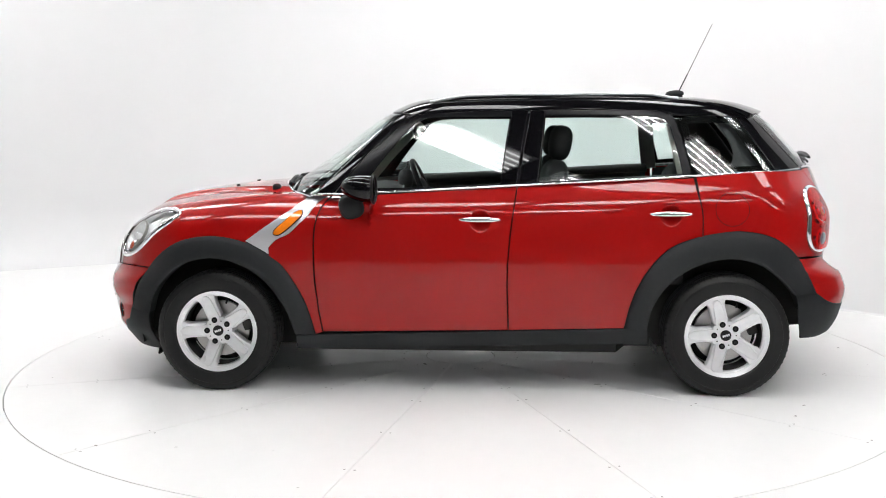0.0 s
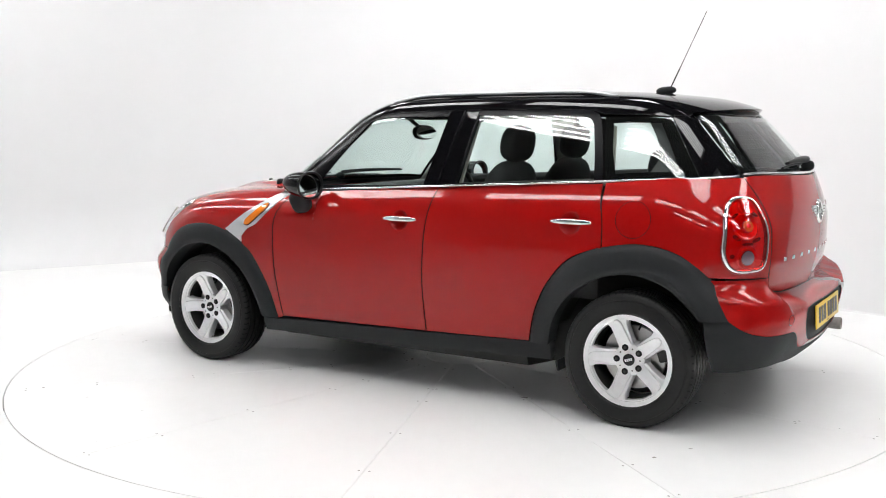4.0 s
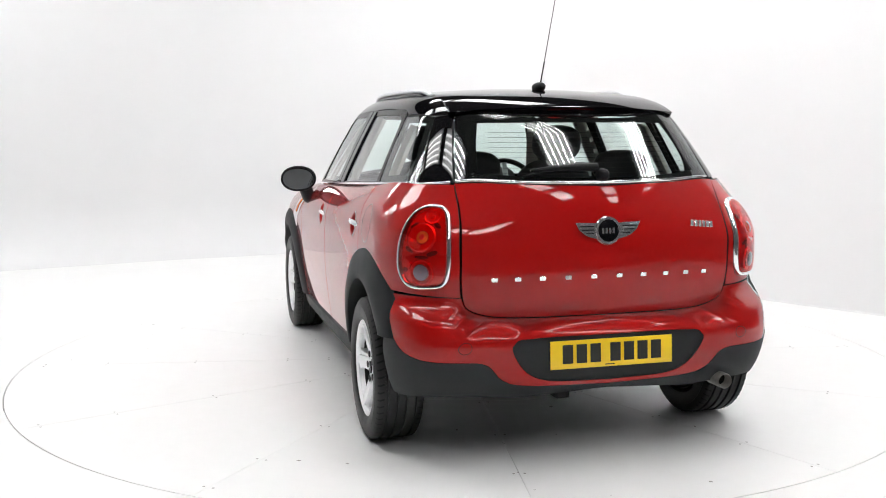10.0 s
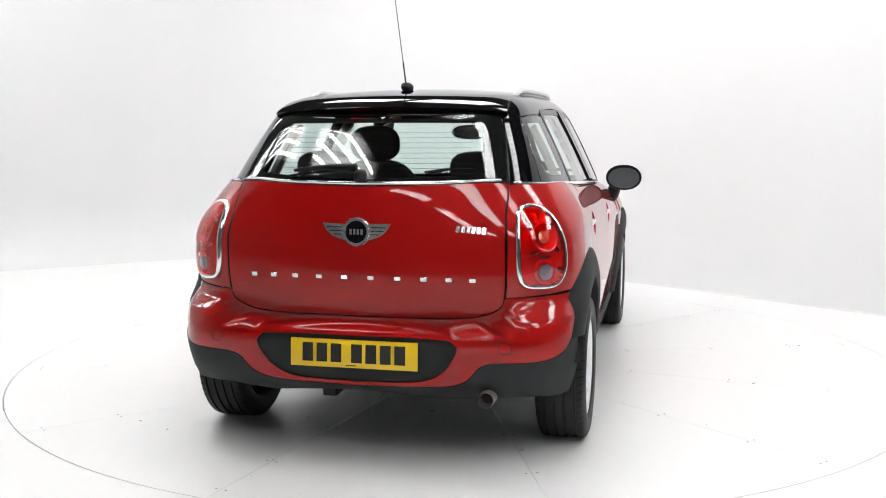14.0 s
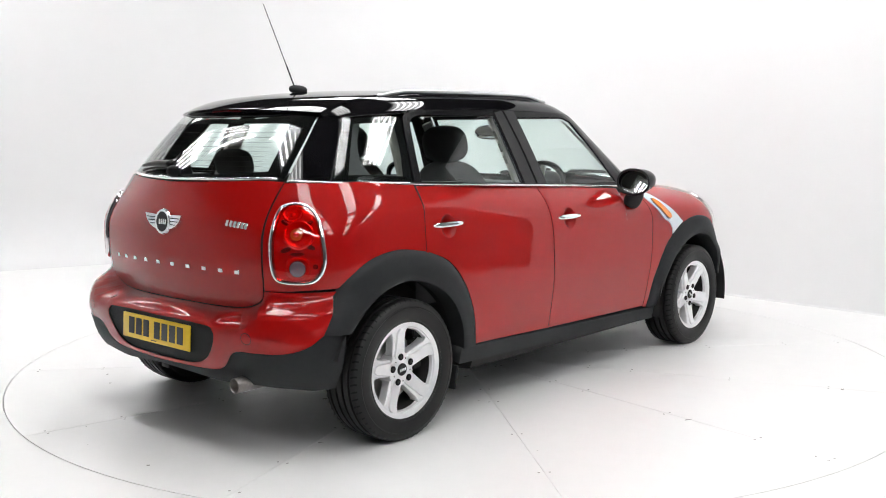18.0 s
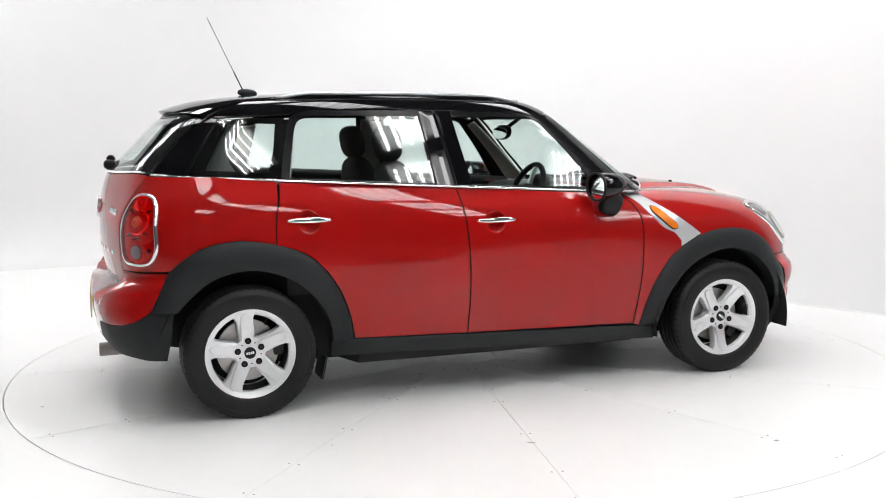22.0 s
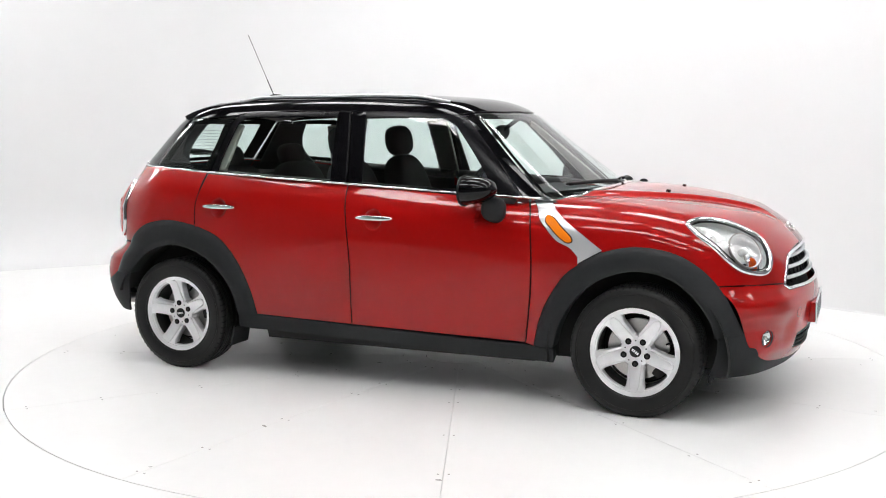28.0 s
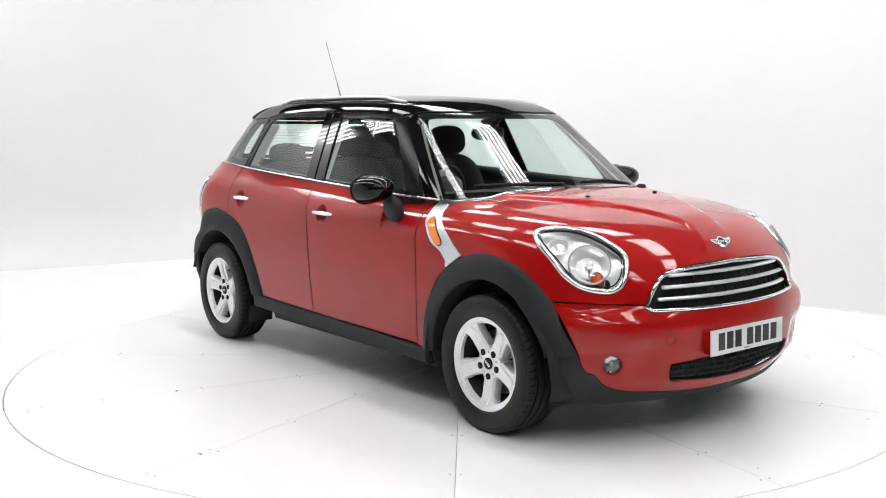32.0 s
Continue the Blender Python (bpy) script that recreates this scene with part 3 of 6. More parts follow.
ARCH_F = [(0.791, 0.290), (0.827, 0.430), (0.866, 0.521), (0.960, 0.660), (1.113, 0.764), (1.291, 0.806), (1.475, 0.781), (1.606, 0.700), (1.708, 0.568), (1.776, 0.416)]


def dish_points(k):
    """Rings of points about a handle's dish."""
    hx, hz = HANDLES[k]
    return np.array([(hx + 0.052 * r * math.cos(2 * math.pi * i / 32 + r), hz + 0.052 * r * math.sin(2 * math.pi * i / 32 + r)) for r in (0.12, 0.3, 0.5, 0.68, 0.84, 0.95, 1.0, 1.05, 1.2) for i in range(32)])


def body_panels(mirror):
    s = -1 if mirror else 1
    kw = dict(mirror=mirror, gap=0.0042)
    st = 0.014
    belt_f = [(-0.246, 1.053), (0.2, 1.030), (0.716, 1.000)]
    uv = loop([SEAM_A, [SEAM_A[-1], SEAM_B[0]], SEAM_B, belt_f], SIDE, 0.02)
    door = part("front_door", panel("front_door", uv, SIDE, lower, RED, st, extra=dish_points(0), **kw), CAR)
    uv = loop([SEAM_B[::-1], [SEAM_B[0], ARCH_R[0]], ARCH_R, SEAM_C, [(-1.131, 1.099), (-0.7, 1.079), (-0.246, 1.053)]], SIDE, 0.02)
    rdoor = part("rear_door", panel("rear_door", uv, SIDE, lower, RED, st, extra=dish_points(1), **kw), CAR)

    low_edge = [(1.018, 0.745), (0.978, 0.785), (0.915, 0.815), (0.862, 0.866), (0.815, 0.915), (0.800, 0.944), (0.758, 0.988), (0.722, 1.002)]
    uv = loop([[(0.722, 1.002)] + [(x + 0.003, z) for x, z in SEAM_A[1:]], [SEAM_A[-1], (0.785, 0.288)], ARCH_F[:4] + [(1.018, 0.700)], [(1.018, 0.700), (1.018, 0.745)], low_edge], SIDE, 0.015)
    wing = part("front_wing", panel("front_wing", uv, SIDE, lower, RED, 0.03, mirror=mirror, gap=0.002), CAR)
    uv = loop([[(0.722, 1.004), (0.832, 0.998)], [(0.832, 0.998), (0.852, 0.982), (0.905, 0.940), (1.03, 0.856), (1.137, 0.780)], [(1.137, 0.780), (1.018, 0.712)], [(1.018, 0.712), (1.018, 0.745)], low_edge], SIDE, 0.012)
    scut = part("side_scuttle", panel("side_scuttle", uv, SIDE, lower, SATIN, 0.02, lift=0.004, mirror=mirror, gap=0.002), CAR, "satin silver side scuttle with an amber repeater")
    amb = ring([(0.852, 0.926), (0.882, 0.920), (0.935, 0.877), (0.986, 0.832), (0.990, 0.815), (0.968, 0.810), (0.935, 0.828), (0.882, 0.873), (0.850, 0.905)], SIDE, 0.008)
    part("repeater_surround", panel("repeater_surround", grow(amb, 0.003), SIDE, lower, SEAL, 0.012, lift=0.0065, thick=0.004, mirror=mirror), scut, "black repeater surround")
    part("repeater_lens", panel("repeater_lens", grow(amb, -0.002), SIDE, lower, AMBER, 0.012, lift=0.012, thick=0.010, mirror=mirror), scut, "orange side repeater lens")

    def at(x, z, y=0.86):
        return (x, y, z)
    # quarter panel, round the corner to the gate
    q = [[at(*a) for a in SEAM_C[::-1]], [at(*a) for a in ARCH_R2[:4]] + [at(-1.655, 0.697)],
         [at(-1.655, 0.697, 0.85), (-1.76, 0.75, 0.695), (-1.84, 0.580, 0.692)],
         [(-1.84, 0.580, 0.692), (-1.845, 0.583, 0.85), (-1.82, 0.582, 1.00), (-1.700, 0.559, 1.119)],
         [(-1.700, 0.559, 1.119), (-1.60, 0.665, 1.124), (-1.4, 0.725, 1.117), (-1.131, 0.757, 1.099)]]
    part("quarter_panel", panel("quarter_panel", loop(q, HAUNCH, 0.012), HAUNCH, lower, RED, 0.02, mirror=mirror, gap=0.0018), CAR)
    part("quarter_lining", panel("quarter_lining", loop(q, HAUNCH, 0.03), HAUNCH, lower, TRIM, 0.05, lift=-0.022, thick=0.0, mirror=mirror), CAR, "dark inner quarter lining")
    return door, rdoor


DOORS = [body_panels(False), body_panels(True)]


def both(half):
    """A symmetric outline from its half (y from 0 outwards and back to 0)."""
    h = [tuple(p) for p in half]
    return h + [(x, -y, z) for x, y, z in h[::-1]]


# bonnet: a clamshell round the headlamps, down to the arches and the grille
HEAD = [(1.500, 0.748, 0.911), (1.533, 0.683, 0.928), (1.577, 0.642, 0.929), (1.639, 0.603, 0.919), (1.709, 0.573, 0.897), (1.779, 0.544, 0.860), (1.822, 0.529, 0.827), (1.853, 0.545, 0.784), (1.871, 0.574, 0.730),
        (1.865, 0.609, 0.688), (1.844, 0.647, 0.671), (1.800, 0.699, 0.676), (1.750, 0.742, 0.695), (1.690, 0.775, 0.742), (1.620, 0.788, 0.812), (1.545, 0.783, 0.866)]
GRILLE = [(1.915, 0.517, 0.612), (1.921, 0.492, 0.669), (1.927, 0.435, 0.738), (1.942, 0.345, 0.763), (1.965, 0.0, 0.778)]
GRILLE_LOW = [(1.915, 0.517, 0.612), (1.932, 0.500, 0.594), (1.975, 0.40, 0.589), (2.04, 0.0, 0.586)]


def bonnet():
    right = [(1.062, 0.0, 1.035), (1.04, 0.25, 1.035), (0.965, 0.5, 1.02), (0.84, 0.690, 1.00)]
    scut = [(0.84, 0.690, 1.00), (0.835, 0.80, 0.99), (0.905, 0.85, 0.940), (1.03, 0.86, 0.860), (1.135, 0.86, 0.772)]
    arch = [(1.135, 0.86, 0.772)] + [(x, 0.84, z - 0.012) for x, z in ARCH_F[5:8]] + [(1.655, 0.806, 0.634)]
    seam = [(1.655, 0.806, 0.634), (1.819, 0.686, 0.634), (1.921, 0.518, 0.624)]
    nose = GRILLE
    runs = [right, scut, arch, seam, nose]
    left = [[(x, -y, z) for x, y, z in r[::-1]] for r in runs[::-1]]
    uv = loop(runs + left, NOSE, 0.010)
    heads = [ring(HEAD, NOSE, 0.010), ring([(x, -y, z) for x, y, z in HEAD], NOSE, 0.010)]

    part("bonnet", panel("bonnet", uv, NOSE, lower, RED, 0.016, holes=[grow(h, -0.0) for h in heads], gap=0.0011), CAR, "red metallic clamshell bonnet")


bonnet()

# front bumper, red above and dark plastic below
FB_SEAM = [(1.655, 0.806, 0.630), (1.819, 0.686, 0.630), (1.921, 0.518, 0.620)]
FB_LOW = [(1.770, 0.745, 0.416), (1.772, 0.735, 0.385), (1.783, 0.720, 0.352), (1.811, 0.694, 0.344), (1.825, 0.670, 0.303), (1.855, 0.619, 0.271), (1.895, 0.528, 0.250), (1.961, 0.294, 0.230), (1.996, 0.0, 0.227)]
FB_BOT = [(1.63, 0.77, 0.190), (1.775, 0.638, 0.190), (1.911, 0.377, 0.193), (1.971, 0.0, 0.193)]
LGR = [(1.973, 0.415, 0.372), (2.03, 0.2, 0.385), (2.05, 0.0, 0.388)]
LGR_LOW = [(1.965, 0.400, 0.290), (2.01, 0.2, 0.272), (2.03, 0.0, 0.268)]
BUMP = Star((1.15, 0, 0.45), (1, 0, 0))


def mirrored(runs):
    return [[(x, -y, z) for x, y, z in r[::-1]] for r in runs[::-1]]


def front_bumper():
    edge = [(1.770, 0.745, 0.416), (1.708, 0.785, 0.565), (1.655, 0.806, 0.630)]
    runs = [FB_LOW[::-1], edge, FB_SEAM, GRILLE_LOW]
    half = runs[:]
    uv = loop(half + mirrored(half), BUMP, 0.012)
    low = loop([LGR[::-1], [LGR[0], (1.985, 0.425, 0.33), LGR_LOW[0]], LGR_LOW] + mirrored([LGR[::-1], [LGR[0], (1.985, 0.425, 0.33), LGR_LOW[0]], LGR_LOW]), BUMP, 0.01)
    fogs = []
    for s in (1, -1):
        c = BUMP.flat([(1.845, s * 0.632, 0.383)])[0]
        fogs.append(np.array([c + 0.0245 * np.array((math.cos(a), math.sin(a))) for a in np.linspace(0, 2 * math.pi, 36, endpoint=False)]))
    bump = part("front_bumper", panel("front_bumper", uv, BUMP, lower, RED, 0.018, holes=[low] + fogs, gap=0.001), CAR, "red painted front bumper")
    skirt = [FB_BOT[::-1], [FB_BOT[0], (1.655, 0.80, 0.30), (1.660, 0.81, 0.414)], [(1.660, 0.81, 0.414), FB_LOW[0]], FB_LOW]
    uv = loop(skirt + mirrored(skirt), BUMP, 0.012)
    part("front_skirt", panel("front_skirt", uv, BUMP, lower, PLASTIC, 0.02, gap=0.001, lift=0.002), CAR, "dark grey plastic lower bumper")
    return bump


FBUMP = front_bumper()


# tailgate, rear bumper
def tail():
    half = [[(-1.885, 0.0, 1.128), (-1.845, 0.25, 1.127), (-1.70, 0.550, 1.119)], [(-1.70, 0.550, 1.119), (-1.80, 0.570, 1.02), (-1.84, 0.571, 0.92), (-1.84, 0.571, 0.70), (-1.84, 0.560, 0.652), (-1.85, 0.478, 0.618), (-1.90, 0.0, 0.608)]]
    gate = part("tailgate", panel("tailgate", loop(half + mirrored(half), TAIL, 0.012), TAIL, gate_shape, RED, 0.018, gap=0.0012), CAR, "red tailgate with chrome lettering")
    part("gate_lining", panel("gate_lining", loop(half + mirrored(half), TAIL, 0.03), TAIL, gate_shape, TRIM, 0.05, lift=-0.022, thick=0.0), gate, "dark inner gate lining")
    top = [[(-1.90, 0.0, 0.603), (-1.85, 0.478, 0.613), (-1.84, 0.562, 0.648), (-1.84, 0.576, 0.690)], [(-1.84, 0.576, 0.690), (-1.76, 0.75, 0.692), (-1.655, 0.85, 0.694)],
           [(-1.655, 0.85, 0.694), (-1.70, 0.85, 0.60), (-1.735, 0.84, 0.530)],
           [(-1.735, 0.84, 0.530), (-1.79, 0.79, 0.490), (-1.85, 0.73, 0.468), (-1.916, 0.624, 0.460), (-1.945, 0.524, 0.452), (-1.949, 0.489, 0.432), (-1.944, 0.457, 0.392), (-1.94, 0.412, 0.363), (-1.944, 0.32, 0.348), (-1.956, 0.0, 0.341)]]
    rec = [[(-1.985, 0.0, 0.548), (-1.97, 0.33, 0.547), (-1.965, 0.385, 0.541), (-1.96, 0.402, 0.520), (-1.96, 0.385, 0.460), (-1.955, 0.335, 0.402), (-1.955, 0.262, 0.370), (-1.96, 0.0, 0.359)]]
    hole = loop(rec + mirrored(rec), TAIL, 0.010)
    bump = part("rear_bumper", panel("rear_bumper", loop(top + mirrored(top), TAIL, 0.012), TAIL, lower, RED, 0.018, holes=[hole], gap=0.001), CAR, "red painted rear bumper")
    part("plate_recess", panel("plate_recess", grow(hole, 0.004), TAIL, lower, PLASTIC, 0.03, lift=-0.010, thick=0), bump, "dark plastic number plate recess")
    low = [[(-1.946, 0.0, 0.322), (-1.923, 0.234, 0.308), (-1.90, 0.353, 0.298), (-1.895, 0.47, 0.300), (-1.886, 0.566, 0.308), (-1.824, 0.701, 0.306), (-1.75, 0.78, 0.290), (-1.672, 0.815, 0.292)], [(-1.672, 0.815, 0.292), (-1.650, 0.84, 0.40), (-1.640, 0.86, 0.522)], [(-1.640, 0.86, 0.522), (-1.735, 0.84, 0.530)], top[3]]
    part("rear_skirt", panel("rear_skirt", loop([r[::1] for r in low] + mirrored(low), TAIL, 0.012), TAIL, lower, PLASTIC, 0.02, gap=0.001, lift=0.002), CAR, "dark grey plastic lower bumper")
    return gate, bump


GATE, RBUMP = tail()


# sills and wheel arch flares
def flare(name, outer, cx, cz, inner, mirror):
    """A dark plastic arch band: from the body at its outer edge to a lip round the wheel opening."""
    o = np.array(spline(outer, 0.03) + [np.array(outer[-1])])
    i = np.array(spline(inner, 0.02) + [np.array(inner[-1])])
    t = np.linspace(0, 1, len(o))
    ti = np.linspace(0, 1, len(i))
    i = np.stack([np.interp(t, ti, i[:, k]) for k in (0, 1)], 1)
    rows = []
    for a in (0, 0.06, 0.25, 0.5, 0.75, 0.93, 1.0):
        q = o + (i - o) * a
        p, n = on(lower, SIDE, q)
        y = p[:, 1] + 0.002 + 0.024 * math.sin(math.pi / 2 * min(1, a * 1.5)) - (0.006 if a == 1.0 else 0) - (0.006 if a == 0 else 0)
        rows.append(np.stack([q[:, 0], np.maximum(y, 0.0), q[:, 1]], 1))
    rows.append(rows[-1] - (0, 0.09, 0))
    m = len(o)
    v = np.vstack(rows)
    f = [(k * m + j, k * m + j + 1, (k + 1) * m + j + 1, (k + 1) * m + j) for k in range(len(rows) - 1) for j in range(m - 1)]
    if (outer[0][0] < outer[-1][0]):
        f = [a[::-1] for a in f]
    if mirror:
        v, f = v * (1, -1, 1), [a[::-1] for a in f]
    me = mesh(name, v, f, PLASTIC)
    me.set_sharp_from_angle(angle=radians(45))
    return me


IN_R = [(-0.900, 0.335), (-0.925, 0.450), (-1.000, 0.570), (-1.125, 0.660), (-1.293, 0.702), (-1.460, 0.665), (-1.570, 0.580), (-1.622, 0.522)]
IN_F = [(0.895, 0.294), (0.935, 0.420), (1.020, 0.555), (1.141, 0.648), (1.300, 0.692), (1.460, 0.660), (1.580, 0.560), (1.640, 0.460), (1.655, 0.40)]
OUT_R = ARCH_R + ARCH_R2[1:]
SILL_TOP = [(0.890, 0.286), (0.4, 0.298), (-0.2, 0.316), (-0.905, 0.338)]
for mir in (False, True):
    part("wheel_arch_trim", flare("wheel_arch_trim", ARCH_F, FX, WZ, IN_F, mir), CAR, "dark plastic front wheel arch trim")
    part("wheel_arch_trim", flare("wheel_arch_trim", OUT_R, RX, WZ, IN_R, mir), CAR, "dark plastic rear wheel arch trim")
    uv = loop([SILL_TOP, [SILL_TOP[-1], (-0.905, 0.262)], [(-0.905, 0.262), (-0.2, 0.245), (0.4, 0.230), (0.890, 0.216)], [(0.890, 0.216), SILL_TOP[0]]], SIDE, 0.03)
    part("sill", panel("sill", uv, SIDE, lower, PLASTIC, 0.03, lift=0.010, thick=0.06, mirror=mir), CAR, "dark plastic side sill")


# inner shell: keeps the gaps dark and closes the body
def shell():
    xs = np.linspace(-1.80, 1.82, 60)
    zs = np.linspace(0.20, 1.0, 14)
    v, f = [], []
    for x in xs:
        top = min(0.99, float(belt_z(x)) - 0.04, float(hood_z(x)) - 0.085)
        low = 0.20 + 0.125 * float(ease(np.array(-x), 1.1, 1.75))
        for z in low + (top - low) * np.linspace(0, 1, len(zs)):
            d = math.hypot(x - (FX if x > 0 else RX), z - WZ)
            zz = z
            w = cast(lambda q: lower(q) + (0.028 if -1.5 < x < 1.4 else 0.085), np.array([[x, 0.0, zz]]), np.array([[0.0, 1.0, 0.0]]), far=1.2, steps=40)[0, 1]
            if d < 0.51:
                w = min(w, 0.60)
            v.append((x, w, zz))
    n = len(zs)
    for i in range(len(xs) - 1):
        f += [(i * n + j, i * n + j + 1, (i + 1) * n + j + 1, (i + 1) * n + j) for j in range(n - 1)]
    a = np.array(v)
    b = a * (1, -1, 1)
    k = len(a)
    g = [q[::-1] for q in f]
    g = [tuple(k + i for i in q) for q in g]
    # floor pan, front and back bulkheads
    pan = [(i * n, (i + 1) * n, k + (i + 1) * n, k + i * n) for i in range(len(xs) - 1)]
    ends = [(j, k + j, k + j + 1, j + 1) for j in range(n - 1)] + [((len(xs) - 1) * n + j, (len(xs) - 1) * n + j + 1, k + (len(xs) - 1) * n + j + 1, k + (len(xs) - 1) * n + j) for j in range(n - 1)]
    part("inner_shell", mesh("inner_shell", np.vstack([a, b]), f + g + pan + ends, DARK, smooth=False), CAR, "dark inner shell and floor pan")


shell()
# ---- wheels ----
def wheel():
    """Built about the y axis with its outer face towards +y, at the hub's centre."""
    # tyre: sidewalls, shoulders and a tread with four grooves
    prof = [(0.206, 0.085), (0.213, 0.0965), (0.219, 0.1005), (0.221, 0.0990), (0.225, 0.1010), (0.236, 0.1045), (0.262, 0.1065), (0.2735, 0.1060), (0.2745, 0.1045), (0.2780, 0.1045), (0.2790, 0.1055), (0.290, 0.1020), (0.303, 0.094), (0.309, 0.086)]
    ys = [0.066, 0.060, 0.054, 0.026, 0.020, 0.014]
    top = [(WR - 0.001, ys[0]), (0.302, ys[0] - 0.002), (0.302, ys[2]), (WR, ys[2] - 0.001), (WR, ys[3]), (0.302, ys[3] - 0.002), (0.302, ys[5]), (WR, ys[5] - 0.001)]
    half = prof + top
    full = half + [(r, -y) for r, y in half[::-1]]
    full += [(0.206, -0.085)]
    tyre = lathe("tyre", full, RUBBER, 96, angle=50)
    rim = lathe("rim", [(0.1795, 0.048), (0.1830, 0.066), (0.1845, 0.0765), (0.1895, 0.0785), (0.1915, 0.085), (0.205, 0.091), (0.213, 0.094), (0.2175, 0.090), (0.2175, 0.080), (0.210, 0.076)][::-1], SILVER, 72, angle=40)
    w = new("wheel", rim)
    # the deep barrel's shade is in its dark colour
    part("barrel", lathe("barrel", [(0.196, -0.10), (0.200, -0.09), (0.184, -0.06), (0.178, 0.03), (0.1795, 0.062)][::-1], SHADE_GREY, 72), w, "dark inner rim barrel, shade in its colour")
    part("tyre", tyre, w, "black rubber road tyre")
    # tread blocks' cross cuts at both shoulders
    v, f = [], []
    for s in (-1, 1):
        for i in range(60):
            a = 2 * math.pi * (i + (0.5 if s < 0 else 0)) / 60
            for da in (-0.012, 0.012):
                for r, y in ((0.3126, 0.072), (0.3095, 0.090), (0.300, 0.0985)):
                    c = a + da + (0.02 if y > 0.08 else 0)
                    v.append((r * math.cos(c), s * y, r * math.sin(c)))
            b = len(v) - 6
            q = [(b, b + 1, b + 4, b + 3), (b + 1, b + 2, b + 5, b + 4)]
            f += q if s > 0 else [z[::-1] for z in q]
    tagged(part("tread_pattern", mesh("tread_pattern", v, f, SEAL, smooth=False), w, "fine shoulder cuts in the tread"), kind="stuff")
    # five spokes, wide at the rim
    prof = [(0.030, 0.036, 0.058), (0.066, 0.036, 0.063), (0.072, 0.036, 0.064), (0.10, 0.0355, 0.071), (0.14, 0.0365, 0.079), (0.160, 0.039, 0.083), (0.172, 0.044, 0.0855), (0.180, 0.051, 0.087), (0.187, 0.062, 0.0885), (0.194, 0.076, 0.089), (0.202, 0.090, 0.089)]
    v, f = [], []
    for r, hw, y in prof:
        # a raised tongue that narrows outwards and ends in a round tip
        w2 = 0.0275 - 0.085 * max(0.0, r - 0.07)
        if r > 0.160:
            w2 *= math.sqrt(max(0.0, 1 - ((r - 0.160) / 0.030) ** 2)) if r < 0.190 else 0.0
        up = 0.0045 if w2 > 0.001 else 0.0
        w2 = max(w2, 0.002)
        e = min(w2 + 0.0035, hw - 0.003)
        v += [(r, y - 0.050, -hw - 0.004), (r, y - 0.012, -hw - 0.001), (r, y - 0.008, -hw + 0.002), (r, y - 0.006, -e), (r, y - 0.006 + up * 1.9, -w2),
              (r, y - 0.005 + up * 2.2, 0), (r, y - 0.006 + up * 1.9, w2), (r, y - 0.006, e), (r, y - 0.008, hw - 0.002), (r, y - 0.012, hw + 0.001), (r, y - 0.050, hw + 0.004)]
    for i in range(len(prof) - 1):
        f += [(i * 11 + j, i * 11 + j + 1, (i + 1) * 11 + j + 1, (i + 1) * 11 + j) for j in range(10)]
    f = [q[::-1] for q in f]
    sp = mesh("spoke", v, f, SILVER)
    sp.set_sharp_from_angle(angle=radians(32))
    for k in range(5):
        part("spoke", sp, w, "", pose(0, 0, 0, 0, 90 + 72 * k + 180, 0))
    hub = lathe("hub", [(0.001, 0.066), (0.030, 0.066), (0.050, 0.066), (0.072, 0.060), (0.080, 0.040), (0.080, 0.0)], SILVER, 40)
    part("hub", hub, w)
    cap = part("centre_cap", disc("centre_cap", 0.0275, 0.02, BLACK, 28, 0.003), w, "black centre cap", pose(0, 0.0725, 0))
    bars = [box("cap_mark", (0.007, 0.001, 0.012), CHROME, (x, 0.0005, 0)) for x in (-0.0145, -0.005, 0.005, 0.0145)]
    for b in bars:
        part("cap_mark", b, cap)
    # flat dark discs and dark bolts carry the shade of the holes
    hole = disc("bolt_hole", 0.0150, 0.004, SEAL, 20, 0.001)
    nut = disc("wheel_bolt", 0.0075, 0.005, SHADE_GREY, 6, 0.001)
    for k in range(5):
        a = radians(90 + 72 * k)
        h = part("bolt_hole", hole, w, "dark disc in place of a shaded bolt hole", pose(0.058 * math.cos(a), 0.0715, 0.058 * math.sin(a)))
        part("wheel_bolt", nut, h, "", pose(0, 0.0015, 0))
    dot = disc("rim_dot", 0.0035, 0.003, SEAL, 10, 0.0005)
    for k in range(5):
        a = radians(126 + 72 * k)
        part("rim_dot", dot, w, "", pose(0.052 * math.cos(a), 0.0665, 0.052 * math.sin(a)))
    a = radians(126)
    part("valve", tube("valve", [(0.178 * math.cos(a), 0.060, 0.178 * math.sin(a)), (0.150 * math.cos(a), 0.072, 0.150 * math.sin(a))], 0.005, SEAL, 8), w, "black rubber tyre valve")
    part("brake_disc", lathe("brake_disc", [(0.06, 0.012), (0.065, 0.0), (0.078, -0.002), (0.146, -0.002), (0.146, -0.022), (0.07, -0.022)], DISC, 48), w, "bare steel brake disc")
    part("caliper", box("caliper", (0.05, 0.07, 0.14), SHADE_GREY, (-0.142, -0.010, 0.02), bevel=0.012), w, "dark grey brake caliper")
    part("backing_plate", lathe("backing_plate", [(0.001, -0.045), (0.17, -0.045), (0.18, -0.07)], DARK, 32), w)
    return w


